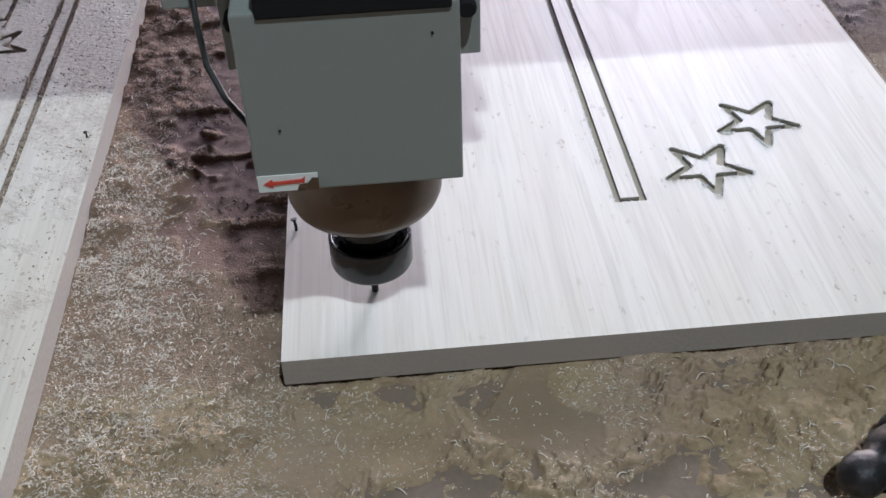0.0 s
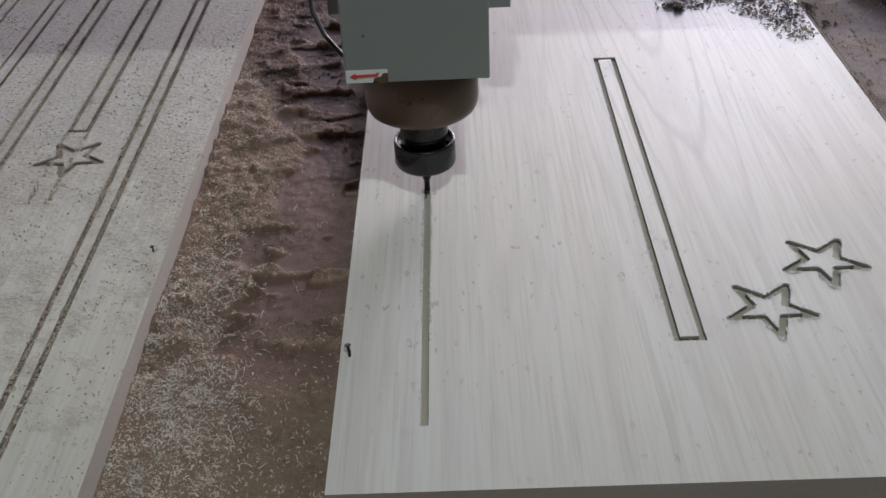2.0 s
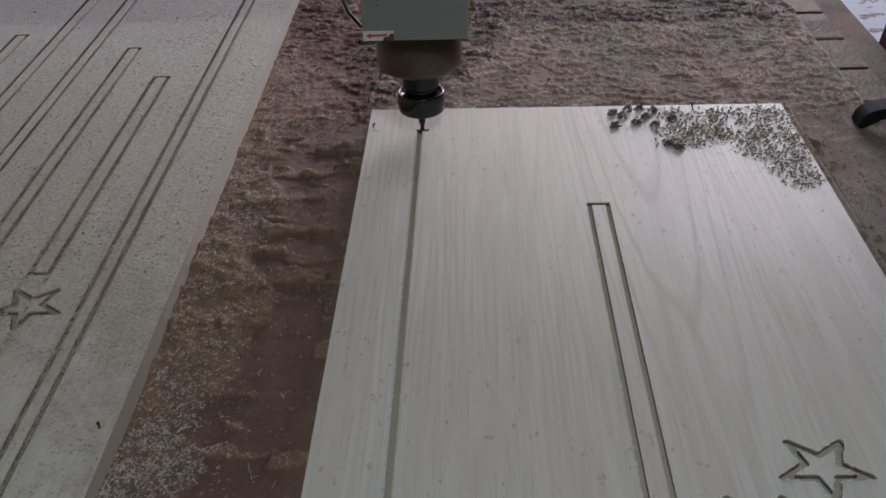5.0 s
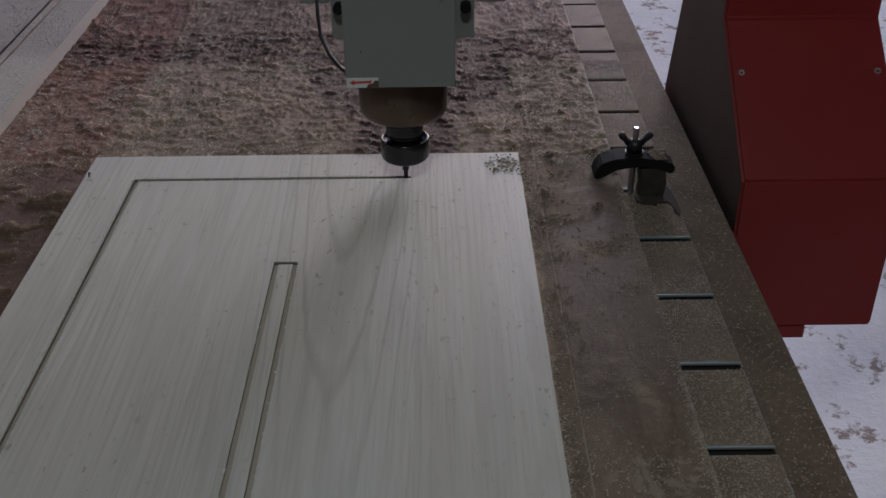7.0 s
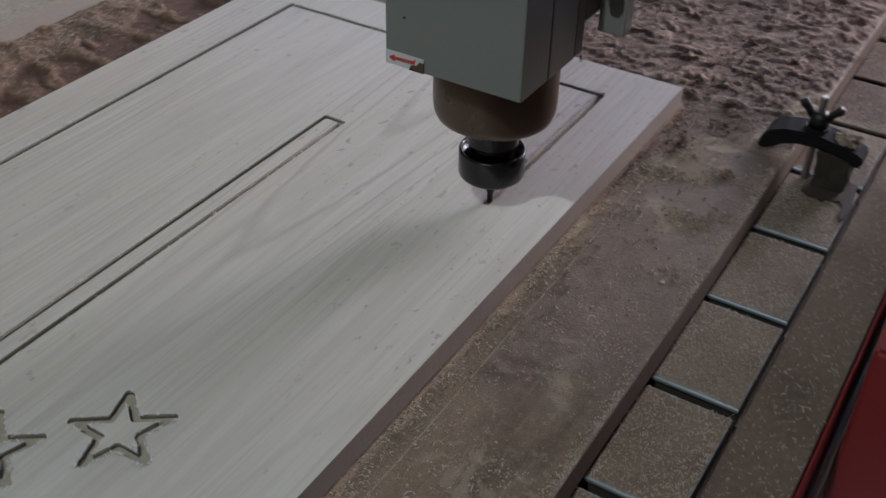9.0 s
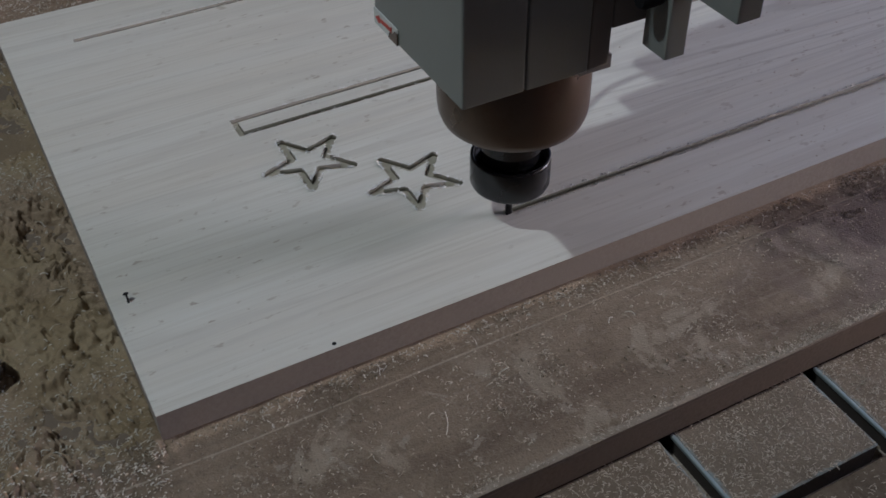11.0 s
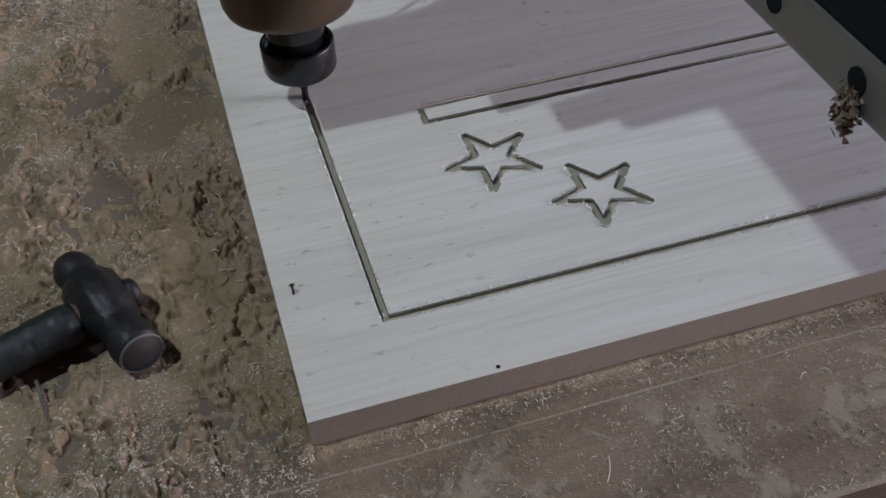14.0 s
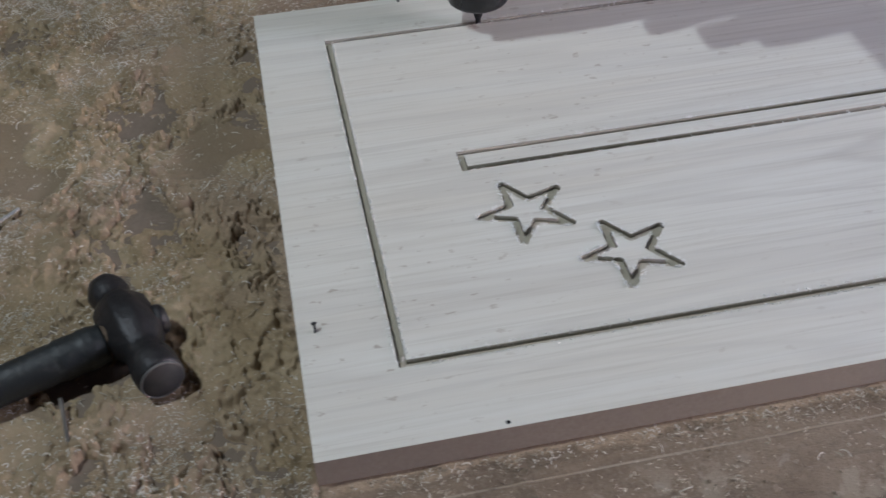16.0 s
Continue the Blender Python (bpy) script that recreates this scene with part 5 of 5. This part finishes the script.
def litter():
    rs = np.random.RandomState(8)

    def patch(cell, seed, lo, hi):
        return lambda x, y: np.clip((value_noise(x + 30, y + 30, cell, seed) - lo) / (hi - lo), 0.03, 1)

    gap = patch(0.05, 31, 0.30, 0.75)
    near_plank = lambda x, y: np.clip((0.45 + 0.55 * gap(x, y)) * (0.15 + 1.1 * np.clip((-0.045 - x) / 0.05, 0, 1)), 0, 1) * (1 - 0.9 * bed_fields(x, y)[2]) * np.clip(1.25 - (y - 0.02) / 0.30, 0.30, 1)
    curls("gap_shavings", scatter(rs, 17000, -0.122, -0.002, -0.30, 0.70, near_plank, 0.5), 1, SHAVING, (0.0008, 0.0032), label="pale curled wood shavings strewn in the gap")
    crumbs("gap_grains", scatter(rs, 6000, -0.122, -0.002, -0.30, 0.70, near_plank, 0.3), 37, HEAP, (0.0002, 0.0009), "pale sawdust grains in the gap")
    strewn = lambda x, y: np.clip((1.1 - 0.85 * bed_fields(x, y)[3]) * (1 - 0.85 * bed_fields(x, y)[4]) * (1 - 0.93 * bed_fields(x, y)[2]), 0, 1) * patch(0.045, 32, 0.22, 0.7)(x, y)
    curls("front_shavings", scatter(rs, 22000, -0.122, 0.44, -0.32, -0.002, strewn, 0.3), 2, SHAVING, (0.0005, 0.0021), label="pale wood shavings strewn on the packed sawdust")
    curls("back_shavings", scatter(rs, 36000, -0.122, 0.488, 0.68, 1.36, patch(0.05, 33, 0.2, 0.75), 0.3), 3, SHAVING, (0.0010, 0.0044), label="wood shavings strewn behind the door")
    curls("side_shavings", scatter(rs, 3200, 0.398, 0.488, -0.05, 0.68, patch(0.05, 34, 0.2, 0.7), 0.2), 4, TABLE_BITS, (0.0005, 0.0020), label="small wood shavings beside the door")
    x, y = np.concatenate([rs.uniform(0.4916, 0.5425, 13000), rs.uniform(0.5475, 0.586, 2500)]), rs.uniform(-0.1, 1.0, 15500)
    solid = (((y - 0.3105) % 0.0905) < 0.0805) | (x > 0.546)
    x, y = x[solid], y[solid]
    curls("table_shavings", list(zip(x.tolist(), y.tolist(), np.where(x > 0.546, -0.0284, -0.0203).tolist())), 5, TABLE_BITS, (0.0006, 0.0028), label="small wood shavings on the table slabs")
    x, y = rs.uniform(0.4916, 0.5425, 13000), rs.uniform(-0.1, 1.0, 13000)
    solid = (((y - 0.3105) % 0.0905) < 0.0805) & (rs.rand(13000) < 0.35 + 0.65 * value_noise(x + 3, y + 3, 0.012, 58))
    crumbs("table_crumbs", list(zip(x[solid].tolist(), y[solid].tolist(), np.full(solid.sum(), -0.0204).tolist())), 29, TABLE_BITS, (0.0002, 0.0007), "pale sawdust crumbs on the table slabs")
    x, y = rs.uniform(0.4910, 0.5450, 7000), rs.uniform(-0.1, 1.0, 7000)
    low = ((y - 0.3105) % 0.0905) > 0.0815
    crumbs("slot_crumbs", list(zip(x[low].tolist(), y[low].tolist(), np.full(low.sum(), -0.0335).tolist())), 30, CRUMB, (0.0006, 0.0022), "sawdust lying in the table slots")
    heaps = []
    for _ in range(40):
        near = rs.rand() < 0.7
        hx, hy = (0.399 + 0.026 * rs.rand() ** 1.3 if near else rs.uniform(0.41, 0.485)), rs.uniform(0.36, 0.64)
        r = rs.uniform(0.002, 0.0065) if near else rs.uniform(0.0012, 0.003)
        k = int(26000 * r * r * 140)
        a, u = rs.uniform(0, 6.283, k), np.sqrt(rs.rand(k)) * r
        px, py = hx + 0.8 * u * np.cos(a), hy + 1.5 * u * np.sin(a)
        pz = 0.0003 + 0.0020 * (r / 0.006) * (1 - u / r) * rs.rand(k)
        ok = px > 0.3975
        heaps += list(zip(px[ok].tolist(), py[ok].tolist(), pz[ok].tolist()))
    crumbs("side_heaps", heaps, 33, CRUMB, (0.0002, 0.0007), "small fluffy heaps of sawdust beside the door")
    few = lambda x, y: 0.5 + 0 * x
    crumbs("back_crumbs", scatter(rs, 16000, -0.122, 0.488, 0.68, 1.5, patch(0.035, 51, 0.3, 0.8)), 21, HEAP, (0.0003, 0.0018), "brown sawdust crumbs behind the door")
    crumbs("gap_crumbs", scatter(rs, 9000, -0.122, -0.002, -0.30, 0.70, patch(0.03, 52, 0.4, 0.8)), 22, CRUMB, (0.0002, 0.0014), "brown sawdust crumbs in the gap")
    crumbs("front_crumbs", scatter(rs, 9000, -0.122, 0.44, -0.24, -0.003, strewn, 0.3), 23, TABLE_BITS, (0.0002, 0.0008), "pale sawdust crumbs before the door")
    crumbs("side_crumbs", scatter(rs, 1200, 0.398, 0.488, -0.03, 0.68, patch(0.03, 54, 0.45, 0.8)), 24, CRUMB, (0.0002, 0.0012), "brown sawdust crumbs beside the door")
    hem = lambda x, y: np.clip(1.15 - (x - 0.397) / 0.012, 0, 1) * np.clip(value_noise(x + 4, y + 4, 0.025, 57) * 2 - 0.3, 0.1, 1)
    crumbs("edge_crumbs", scatter(rs, 2600, 0.398, 0.411, -0.02, 0.70, hem), 27, CRUMB, (0.0002, 0.0009), "pale sawdust crumbs along the door's foot")
    curls("edge_shavings", scatter(rs, 700, 0.398, 0.411, -0.02, 0.70, hem), 28, SHAVING, (0.0008, 0.0028), label="pale shavings along the door's foot")
    curls("front_curls", scatter(rs, 900, -0.10, 0.42, -0.26, -0.003, lambda x, y: np.clip(1.05 - bed_fields(x, y)[3], 0.2, 1) * (1 - 0.9 * bed_fields(x, y)[2]), 0.1), 39, SHAVING, (0.0016, 0.0056), 1.6, "pale curled shavings lying on the torn sawdust")
    curls("long_curls", scatter(rs, 130, -0.122, 0.45, -0.25, 0.0, few), 9, SHAVING, (0.003, 0.010), 1.5, "long pale wood curls on the sawdust")
    curls("gap_curls", scatter(rs, 120, -0.122, -0.004, 0.0, 0.9, few), 10, SHAVING, (0.003, 0.010), 1.5, "long pale wood curls in the gap")
    rim = lambda x, y: np.clip((x - 0.4815) / 0.007, 0, 1) * np.clip(value_noise(x + 6, y + 6, 0.03, 59) * 2.4 - 0.6, 0.12, 1)
    curls("rim_shavings", scatter(rs, 1100, 0.480, 0.4895, -0.10, 0.70, rim, 0.4), 46, TABLE_BITS, (0.0006, 0.0024), label="pale shavings along the spoilboard's edge")
    crumbs("rim_crumbs", scatter(rs, 2600, 0.480, 0.4898, -0.10, 0.70, rim, 0.3), 47, TABLE_BITS, (0.0002, 0.0008), "pale sawdust crumbs along the spoilboard's edge")
    curls("side_curls", scatter(rs, 22, 0.398, 0.49, 0.02, 0.66, few), 13, SHAVING, (0.003, 0.007), 2.2, "pale wood curls beside the door")
    x, y = rs.uniform(-0.45, -0.125, 26000), rs.uniform(-0.05, 1.2, 26000)
    k = rs.rand(26000) < np.clip((value_noise(x + 9, y + 9, 0.035, 42) - 0.42) * 2 + 0.45 * np.clip((y - 0.08) / 0.3, 0, 1), 0.02, 1)
    crumbs("door_crumbs", list(zip(x[k].tolist(), y[k].tolist(), [T] * int(k.sum()))), 43, DOOR_BITS, (0.0002, 0.0010), "brown sawdust crumbs lying on the finished door")
    x, y = rs.uniform(0.215, 0.392, 900), rs.uniform(0.36, 0.668, 900)
    k = (rs.rand(900) < 0.15 + 0.85 * np.clip((x - 0.20) * 3 + (y - 0.5) * 2.2, 0, 1)) & (np.abs(x - GX1) > 0.0045) & (np.abs(y - GY1) > 0.0045)
    crumbs("board_specks", list(zip(x[k].tolist(), y[k].tolist(), [T] * int(k.sum()))), 45, DOOR_BITS, (0.0002, 0.0007), "fine sawdust specks on the door being cut")
    slots = [(-0.1851, 0.0021), (-0.1733, 0.0021), (-0.2374, 0.0021), (-0.2226, 0.0021), (-0.2884, 0.0021), (-0.2756, 0.0021)]
    fill = [(sx + rs.uniform(-w, w), rs.uniform(0.28, 0.76), FLOOR_Z + 0.0040 * rs.rand()) for sx, w in slots for _ in range(1900)]
    fill += [(sx + rs.uniform(-w, w), rs.uniform(-0.10, 0.30), FLOOR_Z + 0.0034 * rs.rand()) for sx, w in slots[:2] for _ in range(1500)]
    crumbs("slot_fill", fill, 44, TABLE_BITS, (0.0004, 0.0013), "sawdust crumbs filling the slots of the finished door")
    x, y = rs.uniform(-0.55, -0.125, 9000), rs.uniform(-0.1, 1.4, 9000)
    k = rs.rand(9000) < np.clip((value_noise(x + 9, y + 9, 0.09, 41) - 0.35) * 2 + 0.25 * (y > 0.4), 0.05, 1)
    x, y = x[k], y[k]
    curls("door_litter", list(zip(x.tolist(), y.tolist(), [T] * len(x))), 6, DOOR_BITS, (0.0008, 0.0030), label="sawdust crumbs lying on the finished door")


def clump_mesh(seed, r, high, n=150):
    """A loose heap of crumbs, about r across."""
    rs = random.Random(seed)
    bm = bmesh.new()
    for _ in range(n):
        u, a = rs.random() ** 0.6 * r, rs.uniform(0, 6.283)
        s = 0.0004 + 0.0013 * rs.random() ** 1.8
        z = rs.random() * high * (1 - (u / r) ** 2) + s * 0.3
        c = Vector((u * math.cos(a), u * math.sin(a), z))
        vs = [bm.verts.new(c + s * Vector((rs.gauss(0, 0.8), rs.gauss(0, 0.8), rs.gauss(0, 0.6)))) for _ in range(4)]
        for i, j, k in ((0, 1, 2), (0, 2, 3), (0, 3, 1), (1, 3, 2)):
            bm.faces.new((vs[i], vs[j], vs[k]))
    bmesh.ops.recalc_face_normals(bm, faces=bm.faces)
    return bm


def heap_on_door():
    """Sawdust left on the door's far corner; the spindle's draught blows the clumps off."""
    rs = random.Random(12)
    meshes = [mesh_of("sawdust_clump", clump_mesh(k, 0.0085 + 0.0012 * (k % 5), 0.0011, 34 + 10 * (k % 5)), DOOR_BITS) for k in range(10)]
    dark = [mesh_of("sawdust_clump", clump_mesh(20 + k, 0.0050, 0.0060, 110), CHIP) for k in range(3)]
    out = []
    spots = []
    while len(spots) < 104:
        x, y = rs.uniform(0.272, 0.392), rs.uniform(0.505, 0.662)
        edge = 0.585 if x < 0.33 else 0.585 - (x - 0.33) * 1.9
        if y > max(edge, 0.507) + 0.004 and all((x - a) ** 2 + (y - b) ** 2 > 0.0078 ** 2 for a, b in spots):
            spots.append((x, y))
        elif rs.random() < 0.002:
            break
    for x, y in spots:
        ob = new("sawdust_clump", rs.choice(meshes))
        ob.matrix_basis = pose(x, y, T, 0, 0, rs.uniform(0, 360))
        tagged(ob, "brown sawdust heaped on the far corner of the door", "sawdust", "sawdust on the door", "stuff")
        out.append((ob, x, y))
    for x, y in ((0.232, 0.655), (0.240, 0.648), (0.247, 0.662), (0.231, 0.628), (0.252, 0.634), (0.262, 0.645), (0.275, 0.588), (0.283, 0.582), (0.270, 0.660), (0.258, 0.664), (0.286, 0.640), (0.268, 0.628)):
        ob = new("sawdust_clump", rs.choice(dark))
        ob.matrix_basis = pose(x, y, T, 0, 0, rs.uniform(0, 360)) @ Matrix.Scale(1.0, 4)
        tagged(ob, "dark crumbly lump of sawdust on the door", "sawdust", "sawdust on the door", "stuff")
        out.append((ob, x, y))
    return out


ground()
shed()
spoilboard()
table()
MDF_PALE = mdf("pale_mdf_edge", (0.40, 0.380, 0.340), (0.52, 0.498, 0.450))
HEAP = sawdust("loose_sawdust", (0.40, 0.31, 0.25), (0.53, 0.425, 0.345), (0.64, 0.545, 0.46), 2.0)
CRUMB = sawdust("sawdust_crumbs", (0.18, 0.137, 0.10), (0.27, 0.210, 0.152), (0.38, 0.305, 0.23), 2.0)
DOOR_BITS = sawdust("beige_crumbs", (0.28, 0.210, 0.150), (0.40, 0.315, 0.235), (0.54, 0.445, 0.35), 2.5)
TABLE_BITS = sawdust("slab_shavings", (0.38, 0.31, 0.235), (0.53, 0.445, 0.35), (0.70, 0.62, 0.52), 3.0)
door, cores = door_panel()
board_fuzz(door)
grooved_panel()
spindle = spindle_head()
bridge = gantry()
hammer()
hold_down_clamp()
packing_block()
nails()
bed_twigs()
litter()
clumps = heap_on_door()


def motions():
    times = [round(0.1 * k, 1) for k in range(161)]
    walk(spindle, [(t, pose(*cutter_at(t), lift_at(t))) for t in times])
    walk(bridge, [(t, pose(0, cutter_at(t)[1], 0)) for t in times])
    drop = T - FLOOR_Z + 0.0002
    for ob, (x, y, z), ax, t in cores:
        rows = [(0.0, pose(x, y, z))]
        if t > 0.04:
            rows.append((t, pose(x, y, z)))
        for k, dt in ((1, 0.034), (2, 0.067), (3, 0.1)):
            rows.append((t + dt, pose(x, y, z - drop * min(1, k / 2), *((0, 60 * k) if ax == "y" else (60 * k, 0)))))
        rows.append((16.0, rows[-1][1]))
        walk(ob, rows)
    rs = random.Random(3)
    for ob, x, y in clumps:
        m = ob.matrix_basis.copy()
        t = 5.55 + max(0.0, (x - 0.25) / 0.14 * 0.95) + 0.25 * (0.66 - y) + rs.uniform(-0.15, 0.25)
        if x > 0.372 and y > 0.635:
            t += 0.7
        a = rs.uniform(-40, 40)
        far = (0.407 + rs.uniform(0.0, 0.075), y + rs.uniform(-0.12, 0.16), 0.0004)
        if rs.random() < 0.62:
            far = (rs.uniform(0.39, 0.485), rs.uniform(0.69, 1.0), 0.0006)
        fall = Matrix.Translation(far) @ pose(0, 0, 0, 0, 0, a)
        half = Matrix.Translation(((x + far[0]) / 2, (y + far[1]) / 2, T + 0.012)) @ pose(0, 0, 0, 10, 5, a / 2)
        walk(ob, [(0.0, m), (t, m), (t + 0.12, half), (t + 0.27, fall), (16.0, fall)])


motions()
